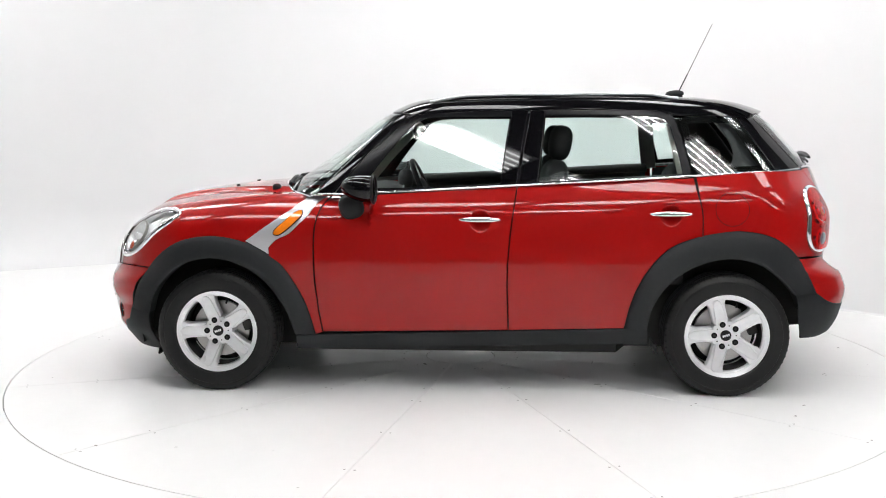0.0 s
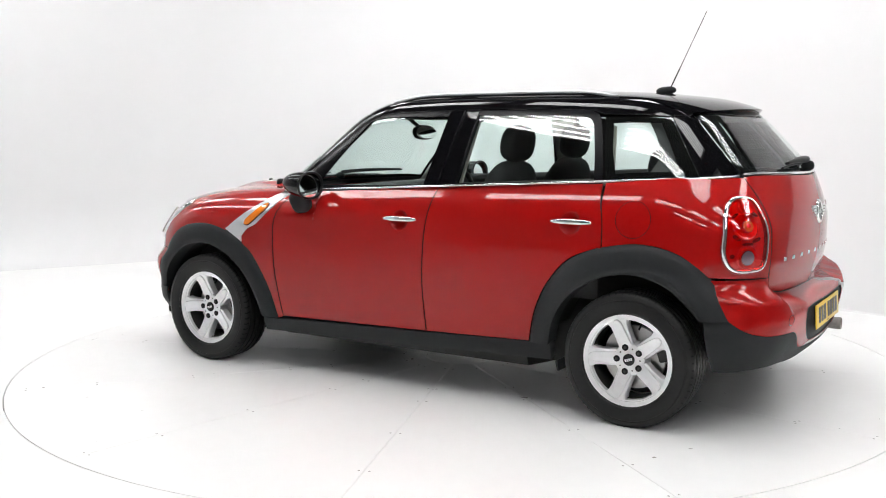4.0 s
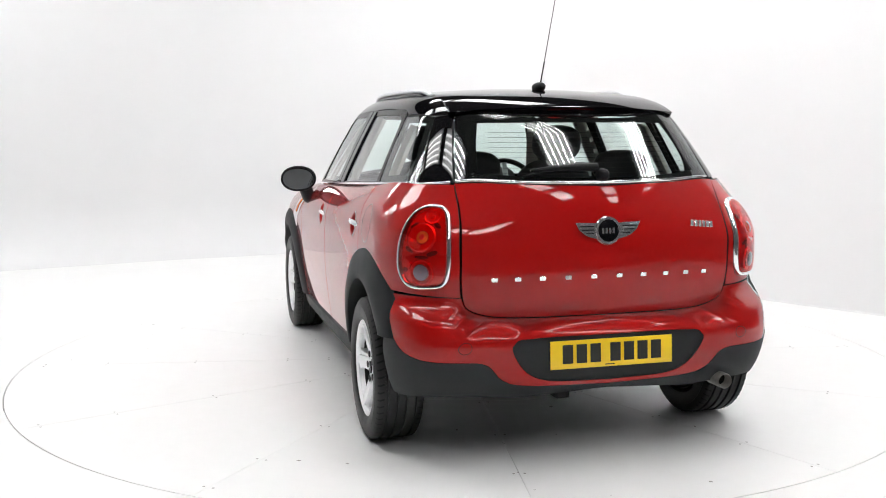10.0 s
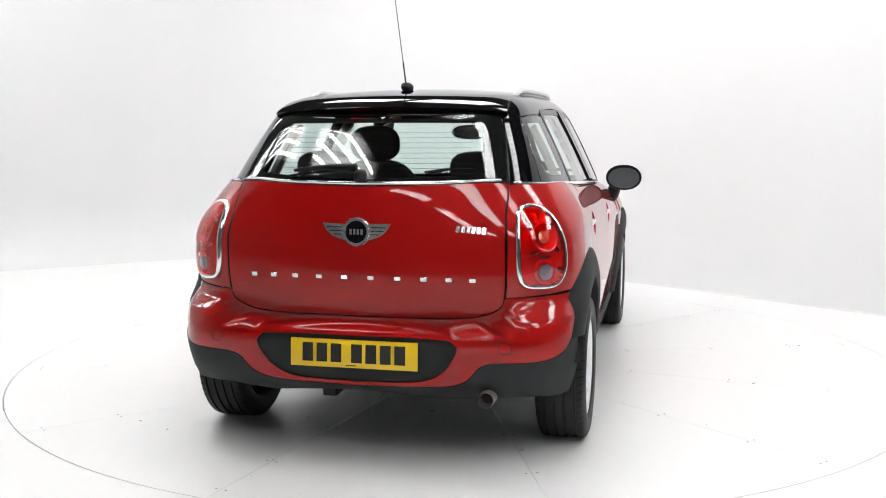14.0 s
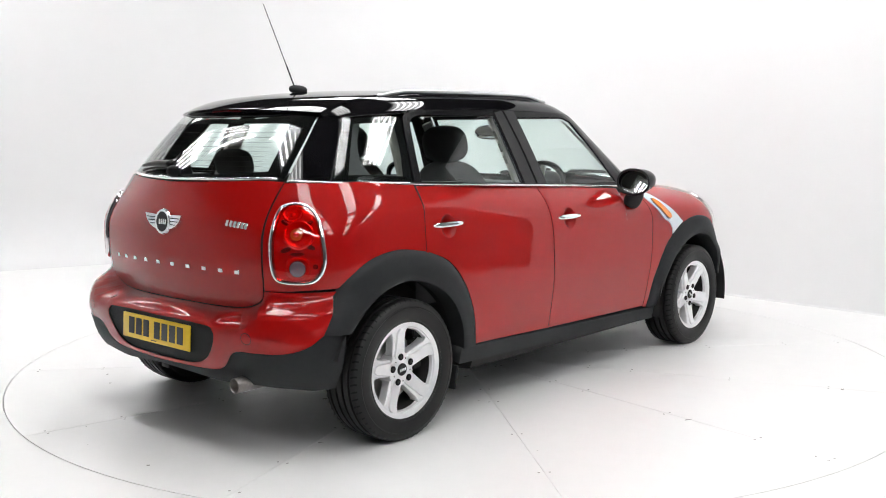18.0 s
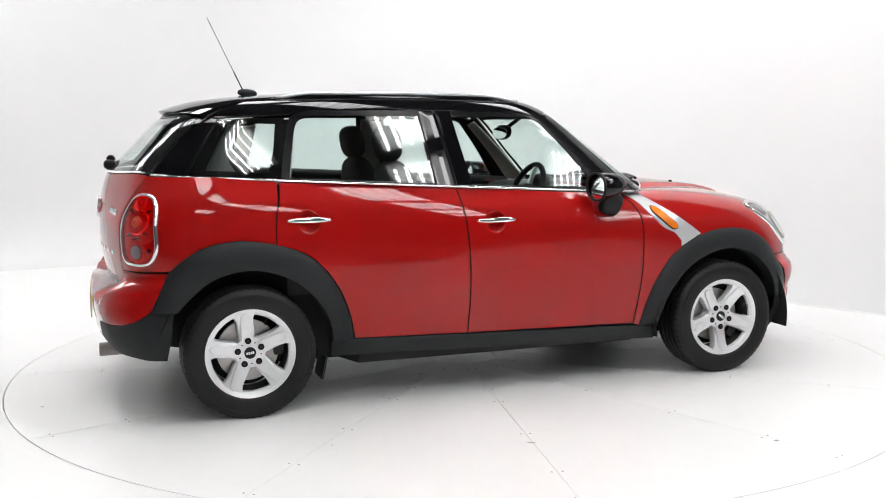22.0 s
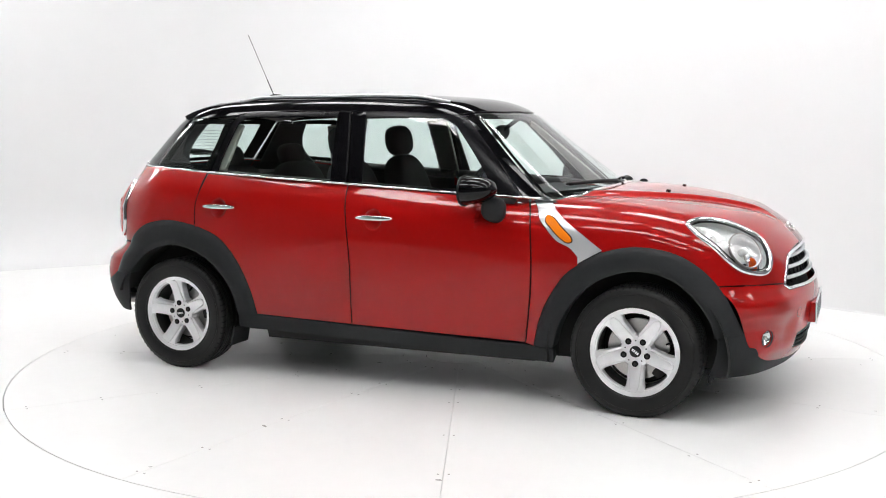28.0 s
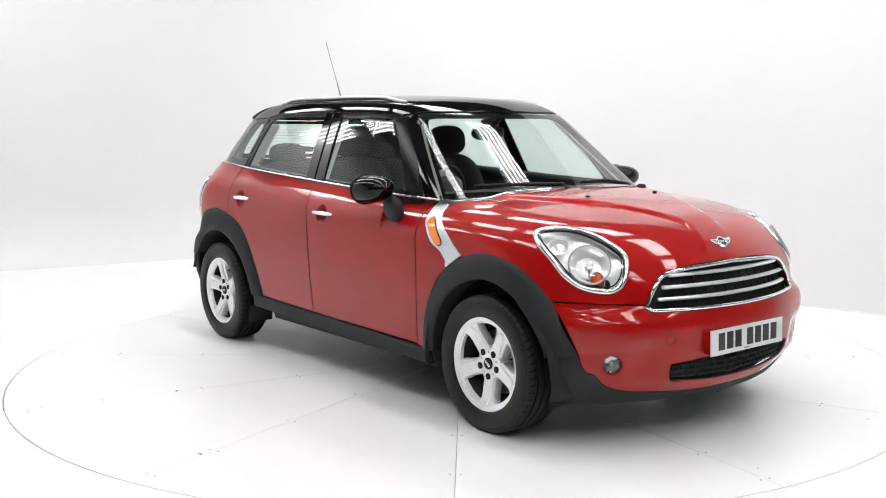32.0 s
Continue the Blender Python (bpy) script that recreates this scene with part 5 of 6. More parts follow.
def head_lamps():
    for mir in (False, True):
        uv = ring(HEAD, LAMP_F, 0.012)
        lamp = part("headlamp", panel("headlamp", grow(uv, 0.004), LAMP_F, lower, REFLECT, 0.03, lift=-0.040, thick=0.0, mirror=mir), CAR, "clear headlamp in a chrome ring")
        # bowl wall
        o, d = LAMP_F.rays(uv)
        p = cast(lower, o, d)
        n = slope(lower, p)
        k = (1, -1, 1) if mir else 1
        m = len(p)
        c = p.mean(0)
        v = np.vstack([p - n * 0.002, p - n * 0.02 + (c - p) * 0.03, p - n * 0.042 + (c - p) * 0.08]) * k
        f = [(a * m + i, a * m + (i + 1) % m, (a + 1) * m + (i + 1) % m, (a + 1) * m + i) for a in (0, 1) for i in range(m)]
        part("lamp_bowl", mesh("lamp_bowl", v, f if mir else [q[::-1] for q in f], REFLECT), lamp, "silvered lamp bowl")
        part("lamp_ring", closed_strip("lamp_ring", grow(uv, -0.009), LAMP_F, lower, CHROME, 0.026, 0.012, 0.0, mir), lamp, "chrome lamp ring")
        part("inner_ring", closed_strip("inner_ring", grow(uv, -0.023), LAMP_F, lower, SEAL, 0.006, 0.005, -0.003, mir), lamp, "black inner bezel")
        g = part("lamp_lens", panel("lamp_lens", grow(uv, -0.020), LAMP_F, lower, LENS, 0.03, lift=0.003, thick=0.0, mirror=mir), lamp, "clear lamp lens")
        g.visible_shadow = False
        # main reflector with its stepped rim, bulb shield and indicator
        s1 = seat(lower, LAMP_F, (1.745, 0.672, 0.785), -0.036, mir)
        part("main_reflector", lathe("main_reflector", [(0.080, 0.026), (0.084, 0.034), (0.087, 0.030), (0.084, 0.018), (0.066, 0.002), (0.045, -0.012), (0.02, -0.022), (0.001, -0.025)][::-1], BOWL, 40), lamp, "round polished reflector", s1)
        part("reflector_rim", lathe("reflector_rim", [(0.084, 0.034), (0.087, 0.037), (0.090, 0.034), (0.088, 0.020)], STEEL, 40), lamp, "grey reflector rim", s1)
        part("bulb_shield", blob("bulb_shield", (0.036, 0.055, 0.036), BOWL), lamp, "chrome bulb shield", s1 @ pose(0, 0.016, 0))
        part("shield_stem", box("shield_stem", (0.010, 0.010, 0.062), STEEL, (0, 0.014, -0.036), bevel=0.003), lamp, "grey shield stem", s1)
        s3 = seat(lower, LAMP_F, (1.628, 0.738, 0.872), -0.034, mir)
        part("side_reflector", lathe("side_reflector", [(0.001, -0.010), (0.03, -0.004), (0.042, 0.012), (0.045, 0.014)], BOWL, 28), lamp, "small polished reflector", s3)
        part("side_bulb", blob("side_bulb", (0.016, 0.020, 0.016), CHROME), lamp, "clear side light bulb", s3 @ pose(0, 0.004, 0))
        s2 = seat(lower, LAMP_F, (1.790, 0.668, 0.722), -0.020, mir)
        part("indicator_base", blob("indicator_base", (0.110, 0.020, 0.060), SEAL, power=3), lamp, "black indicator base", s2 @ pose(0, -0.016, -0.016))
        part("indicator", blob("indicator", (0.044, 0.034, 0.066), AMBER_DEEP), lamp, "amber indicator bulb", s2)
        part("indicator_ring", lathe("indicator_ring", [(0.025, 0.004), (0.029, 0.008), (0.033, 0.002), (0.032, -0.02)], CHROME, 28), lamp, "chrome indicator ring", s2 @ Matrix.Diagonal((0.95, 1, 1.28, 1)))


head_lamps()

TAIL_LAMP = [(-1.732, 0.735, 1.042), (-1.770, 0.685, 1.061), (-1.807, 0.642, 1.044), (-1.828, 0.628, 0.975), (-1.835, 0.628, 0.800), (-1.825, 0.645, 0.744), (-1.792, 0.700, 0.729),
             (-1.734, 0.770, 0.738), (-1.709, 0.798, 0.793), (-1.708, 0.793, 0.905), (-1.714, 0.770, 0.993)]


def tail_lamps():
    L = Star((-1.30, 0.35, 0.88), (-0.75, 0.65, 0))
    for mir in (False, True):
        uv = ring(TAIL_LAMP, L, 0.012)
        lamp = part("tail_lamp", panel("tail_lamp", grow(uv, -0.006), L, lower, LAMP_RED, 0.02, lift=0.001, thick=0.0, mirror=mir), CAR, "red tail lamp in a chrome ring")
        part("lamp_ring", closed_strip("lamp_ring", grow(uv, -0.002), L, lower, CHROME, 0.025, 0.014, 0.002, mir), lamp, "chrome lamp ring")
        part("lamp_seal", closed_strip("lamp_seal", grow(uv, 0.007), L, lower, SEAL, 0.005, 0.002, 0.0, mir), lamp, "black lamp seal")
        bowl = [(1.30, 0.002), (1.16, 0.009), (1.0, 0.008), (0.82, 0.002), (0.4, 0.001), (0.33, 0.006), (0.02, 0.009)]
        for pt, r, mat, lab in (((-1.790, 0.690, 1.015), 0.030, LAMP_RED, "red upper brake reflector"), ((-1.765, 0.715, 0.925), 0.048, LAMP_RED, "round red brake light"), ((-1.772, 0.715, 0.793), 0.042, LAMP_RED, "round reversing light surround")):
            part("lamp_chamber", lathe("lamp_chamber", [(r * a, b) for a, b in bowl], mat, 32), lamp, lab, seat(lower, L, pt, 0.002, mir))
        s = seat(lower, L, (-1.772, 0.710, 0.925), 0.008, mir)
        part("indicator_dome", lathe("indicator_dome", [(0.001, 0.0115), (0.014, 0.0108), (0.024, 0.0095), (0.027, 0.004)], TAIL_AMBER, 28), lamp, "amber indicator dome", s)
        part("dome_centre", lathe("dome_centre", [(0.001, 0.0140), (0.008, 0.0135), (0.011, 0.0110)], LAMP_RED, 20), lamp, "dark red dome centre", s)
        s = seat(lower, L, (-1.772, 0.715, 0.793), 0.008, mir)
        part("reversing_dome", lathe("reversing_dome", [(0.001, 0.011), (0.020, 0.0105), (0.031, 0.0085), (0.034, 0.004)], LAMP_DIM, 28), lamp, "smoked reversing light", s)
        for pt, w, h, roll in (((-1.742, 0.745, 0.972), 0.040, 0.016, 30), ((-1.805, 0.668, 0.975), 0.036, 0.018, -35), ((-1.738, 0.752, 0.880), 0.042, 0.020, -25), ((-1.800, 0.680, 0.868), 0.048, 0.018, 18), ((-1.770, 0.712, 0.852), 0.060, 0.012, 0), ((-1.725, 0.766, 0.800), 0.022, 0.020, 10)):
            part("lamp_facet", blob("lamp_facet", (w, 0.010, h), LAMP_DARK, power=2.2, nu=16, nv=8), lamp, "dark red facet", seat(lower, L, pt, 0.009, mir) @ pose(0, 0, 0, 0, roll, 0))
        g = part("lamp_lens", panel("lamp_lens", grow(uv, -0.008), L, lower, LENS_RED, 0.02, lift=0.017, thick=0.0, mirror=mir), lamp, "clear red lamp lens")
        g.visible_shadow = False


tail_lamps()


def front_fittings():
    runs = [GRILLE[::-1], GRILLE_LOW[:]]
    uv = loop(runs + mirrored(runs), BUMP, 0.010)
    gr = part("grille", panel("grille", grow(uv, 0.02), BUMP, lower, DARK, 0.03, lift=-0.045, thick=0.0), CAR, "black grille with three bright slats in a chrome frame")
    part("grille_frame", closed_strip("grille_frame", grow(uv, -0.005), BUMP, lower, CHROME, 0.016, 0.008, 0.0), gr, "chrome grille frame")
    for z, w in ((0.735, 0.385), (0.688, 0.430), (0.640, 0.455)):
        q = [(1.95, y, z) for y in np.linspace(-w, w, 25)]
        p, n = on(lower, BUMP, q, -0.016)
        p[:, 2] = z
        part("grille_slat", tube("grille_slat", p, 0.011, SATIN, 8, flat=0.75, up=(0.25, 0, 1)), gr, "satin silver slat")
    for y in np.linspace(-0.36, 0.36, 13):
        p, n = on(lower, BUMP, [(1.95, y, z) for z in np.linspace(0.612, 0.745, 6)], -0.034)
        part("grille_bar", tube("grille_bar", p, 0.004, SEAL, 6, up=(1, 0, 0)), gr)
    side = [LGR[0], (1.985, 0.425, 0.33), LGR_LOW[0]]
    runs = [LGR[::-1], side, LGR_LOW]
    uv = loop(runs + mirrored(runs), BUMP, 0.010)
    lo = part("lower_grille", panel("lower_grille", grow(uv, 0.05), BUMP, lower, DARK, 0.03, lift=-0.045, thick=0.0), FBUMP, "black lower grille mesh")
    for z in (0.300, 0.328, 0.356):
        p, n = on(lower, BUMP, [(1.99, y, z) for y in np.linspace(-0.40, 0.40, 25)], -0.014)
        part("mesh_bar", tube("mesh_bar", p, 0.005, PLASTIC, 6), FBUMP, "dark plastic mesh bar")
    for y in np.linspace(-0.38, 0.38, 22):
        p, n = on(lower, BUMP, [(1.99, y, z) for z in np.linspace(0.278, 0.378, 5)], -0.018)
        part("mesh_bar", tube("mesh_bar", p, 0.0035, PLASTIC, 6, up=(1, 0, 0)), FBUMP, "dark plastic mesh bar")
    for mir in (False, True):
        s = seat(lower, BUMP, (1.845, 0.632, 0.383), -0.020, mir)
        part("fog_recess", lathe("fog_recess", [(0.047, 0.019), (0.043, 0.012), (0.040, 0.002), (0.030, -0.006)][::-1], RED, 36), FBUMP, "round red recess", s)
        fog = part("fog_lamp", lathe("fog_lamp", [(0.001, -0.022), (0.02, -0.016), (0.036, 0.003)], CHROME, 32), FBUMP, "round fog lamp in a chrome ring", s)
        part("fog_ring", lathe("fog_ring", [(0.034, 0.003), (0.0355, 0.006), (0.038, 0.005), (0.039, -0.01)], CHROME, 36), FBUMP, "chrome fog lamp ring", s)
        g = part("fog_lens", lathe("fog_lens", [(0.001, 0.011), (0.02, 0.010), (0.036, 0.006)], LENS, 32), FBUMP, "clear fog lamp lens", s)
        g.visible_shadow = False
        part("fog_bulb", blob("fog_bulb", (0.020, 0.024, 0.020), STEEL), FBUMP, "grey fog bulb shield", s)
        part("tow_cover", groove("tow_cover", lower, BUMP, (1.98, 0.432, 0.478), 0.024, mir), FBUMP, "round tow eye cover joint")
        part("tow_cover", groove("tow_cover", lower, TAIL, (-1.93, 0.575, 0.520), 0.026, mir), RBUMP, "round tow eye cover joint")
        s = seat(lower, NOSE, (1.325, 0.24, 1.02), 0.0, mir)
        part("washer_jet", box("washer_jet", (0.018, 0.010, 0.020), SEAL, (0, 0.003, 0), bevel=0.004), CAR, "black washer jet", s)
    for y in (-0.30, 0.30):
        part("bumper_sensor", disc("bumper_sensor", 0.006, 0.004, SEAL, 12, 0.001), RBUMP, "small dark round sensor", seat(lower, TAIL, (-1.95, y, 0.583), 0.0))
    part("filler_flap", groove("filler_flap", lower, SIDE, (-1.308, 0.945), 0.082), CAR, "round filler flap joint in the left flank")


front_fittings()


def plate(name, mat, bar_mat, at, label):
    top = part(name, box(name, (0.520, 0.006, 0.111), mat, bevel=0.002), CAR, label, at)
    x = 0.188
    for k in range(7):
        w = 0.044
        part("plate_bar", box("plate_bar", (w, 0.0012, 0.074), bar_mat, (x, 0.0036, 0.002)), top, "dark plain bar")
        x -= 0.0585 + (0.026 if k == 2 else 0)
    part("plate_mark", box("plate_mark", (0.040, 0.001, 0.004), bar_mat, (0.01, 0.0035, -0.046)), top)


# local +y is the face; x runs to the reader's left when the plate looks back
plate("rear_plate", YELLOW, INK, seat_at((-1.984, 0, 0.4745), (-1, 0, 0.06)), "yellow number plate with dark bars")
plate("front_plate", WHITE_PLATE, INK, seat_at((2.061, 0, 0.447), (1, 0, 0.03)), "white number plate with dark bars")
part("plate_backing", box("plate_backing", (0.04, 0.505, 0.098), RED, (2.037, 0, 0.447), bevel=0.003), CAR)


def winged_badge(at, k, label):
    b = part("badge", lathe("badge", [(0.001, 0.006), (0.0445 * k, 0.006), (0.046 * k, 0.0)], BLACK, 36), CAR, label, at)
    part("badge_ring", lathe("badge_ring", [(0.043 * k, 0.004), (0.044 * k, 0.009), (0.053 * k, 0.009), (0.058 * k, 0.0)], BADGE, 40), b, "chrome ring")
    for s in (-1, 1):
        bm = bmesh.new()
        pts = [(0.040, 0.030), (0.138, 0.034), (0.124, 0.006), (0.098, -0.016), (0.072, -0.026), (0.040, -0.034)]
        lo = [bm.verts.new((s * x * k, -0.004, z * k)) for x, z in pts]
        hi = [bm.verts.new((s * x * k, 0.006, z * k)) for x, z in pts]
        n = len(pts)
        bm.faces.new(hi if s < 0 else hi[::-1])
        for i in range(n):
            q = (lo[i], lo[(i + 1) % n], hi[(i + 1) % n], hi[i])
            bm.faces.new(q)
        bmesh.ops.recalc_face_normals(bm, faces=bm.faces)
        w = part("badge_wing", from_bm("badge_wing", bm, BADGE, smooth=False), b, "chrome wing")
        for z, x1 in ((0.018, 0.122), (0.004, 0.112), (-0.010, 0.094)):
            part("wing_line", box("wing_line", ((x1 - 0.06) * k, 0.002, 0.0035 * k), SEAL, (s * (x1 + 0.06) / 2 * k, 0.0065, z * k)), b, "dark line in the wing")
    for x in (-0.024, -0.009, 0.006, 0.021):
        part("badge_mark", box("badge_mark", (0.009 * k, 0.001, 0.022 * k), BADGE, ((x + 0.0015) * k, 0.0068, 0)), b, "bright plain mark")


winged_badge(seat(lower, TAIL, (-1.92, 0, 0.948), 0.002), 1.0, "winged chrome badge on the tailgate")
winged_badge(seat(lower, NOSE, (1.945, 0, 0.862), 0.002), 0.52, "winged chrome badge on the bonnet")


def lettering():
    for k in range(10):
        y = 0.470 - k * 0.1045
        s = seat(lower, TAIL, (-1.90, y, 0.766), 0.001)
        part("letter_bar", box("letter_bar", (0.026, 0.004, 0.017), BADGE, bevel=0.0012, seg=1), GATE, "chrome plain bar of the model name", s)
    for k in range(6):
        y = -0.397 - k * 0.0235
        s = seat(lower, TAIL, (-1.88, y, 0.965), 0.001)
        part("letter_bar", box("letter_bar", (0.015, 0.004, 0.026), BADGE, bevel=0.0012, seg=1, turn=(0, -12, 0)), GATE, "chrome slanted bar of the version name", s)


lettering()


def wipers():
    q = np.array(spline([(-1.83, 0.02, 1.170), (-1.83, 0.15, 1.178), (-1.82, 0.31, 1.172)], 0.02))
    p, n = on(green, TAIL, q, 0.030)
    rad = np.interp(np.linspace(0, 1, len(p)), (0, 0.3, 1), (0.022, 0.020, 0.008))
    w = part("rear_wiper", tube("rear_wiper", p, rad, SEAL, 8, flat=0.8), GATE, "black rear wiper")
    part("wiper_pivot", blob("wiper_pivot", (0.06, 0.05, 0.05), SEAL, (-1.865, 0.0, 1.166)), w)
    p2, _ = on(green, TAIL, np.array(spline([(-1.83, 0.06, 1.162), (-1.82, 0.20, 1.164), (-1.82, 0.34, 1.163)], 0.02)), 0.010)
    part("wiper_blade", tube("wiper_blade", p2, 0.006, SEAL, 6), w, "black rubber blade")
    for a, b, c in (((1.02, -0.10, 1.045), (0.975, -0.36, 1.055), (0.885, -0.60, 1.050)), ((1.035, 0.46, 1.03), (1.030, 0.25, 1.055), (1.045, 0.02, 1.055))):
        q = np.array(spline([a, b, c], 0.03))
        p, n = on(green, SCREEN, q, 0.026)
        w = part("front_wiper", tube("front_wiper", p, np.linspace(0.012, 0.008, len(p)), SEAL, 8), CAR, "black windscreen wiper")
        p, n = on(green, SCREEN, q + (0.0, 0.0, 0.012), 0.012)
        part("wiper_blade", tube("wiper_blade", p, 0.006, SEAL, 6), w, "black rubber blade")
        part("wiper_pivot", blob("wiper_pivot", (0.05, 0.05, 0.05), SEAL, tuple(np.array(a) + (0.02, 0, -0.005))), w)
    # cowl between the bonnet and the screen
    half = [(1.085, 0.0), (1.06, 0.25), (0.98, 0.5), (0.83, 0.70)]
    v = []
    for dx, z in ((0.03, 0.985), (-0.05, 1.000), (-0.10, 1.022)):
        for x, y in [(x, -y) for x, y in half[::-1]] + half[1:]:
            v.append((x + dx, y, z))
    m = 7
    f = [(k * m + i, k * m + i + 1, (k + 1) * m + i + 1, (k + 1) * m + i) for k in range(2) for i in range(m - 1)]
    part("cowl", mesh("cowl", v, f, SEAL), CAR, "black plastic cowl")


wipers()


def under_fittings():
    s = pose(-1.890, -0.523, 0.312, 0, 0, 90)
    part("tail_pipe", lathe("tail_pipe", [(0.026, -0.10), (0.0275, 0.066), (0.030, 0.070), (0.032, 0.066), (0.031, -0.10)], STEEL, 32), CAR, "dull steel tail pipe", s)
    part("pipe_inside", disc("pipe_inside", 0.0265, 0.01, DARK, 24), CAR, "", s @ pose(0, 0.02, 0))
    part("silencer", blob("silencer", (0.28, 0.62, 0.11), STEEL, (-1.64, -0.10, 0.335)), CAR, "dull steel silencer")
    part("tow_bracket", box("tow_bracket", (0.10, 0.06, 0.05), DARK, (-1.80, 0.15, 0.285), bevel=0.01), CAR)
    part("rear_axle_beam", tube("rear_axle_beam", [(RX, -0.62, 0.29), (RX, 0.62, 0.29)], 0.035, DARK, 12), CAR)
    for s in (-1, 1):
        part("mud_deflector", box("mud_deflector", (0.012, 0.16, 0.11 if s < 0 else 0.05), PLASTIC, (-0.945, s * 0.76, 0.205 if s < 0 else 0.238), bevel=0.004, turn=(0, 12, 0)), CAR, "small dark mud deflector")
        part("mud_deflector", box("mud_deflector", (0.012, 0.12, 0.035), PLASTIC, (1.63, s * 0.72, 0.186), bevel=0.004, turn=(0, -12, 0)), CAR, "small dark mud deflector")
        # liners of the wheel wells
        for cx in (FX, RX):
            me = lathe("wheel_liner", [(0.425, -0.16), (0.425, 0.06)], DARK, 28, a0=radians(18 if cx < 0 else -8), a1=radians(162 if cx < 0 else 188))
            part("wheel_liner", me, CAR, "dark wheel arch liner", pose(cx, s * 0.70, 0.285))


under_fittings()
# ---- inside the car: right-hand drive ----
def front_seat(y):
    s = part("front_seat", blob("front_seat", (0.52, 0.50, 0.18), CLOTH, (-0.08, y, 0.62), (0, -6, 0), 3.2), CAR, "dark cloth front seat with a headrest")
    part("backrest", blob("backrest", (0.18, 0.48, 0.66), CLOTH, (-0.385, y, 0.860), (0, -16, 0), 3.0), s)
    part("headrest", blob("headrest", (0.125, 0.270, 0.190), CLOTH, (-0.482, y, 1.266), (0, -10, 0), 2.7), s)
    for d in (-0.05, 0.05):
        part("headrest_post", tube("headrest_post", [(-0.445, y + d, 1.09), (-0.475, y + d, 1.24)], 0.0065, CHROME, 8, up=(0, 1, 0)), s, "chrome headrest post")


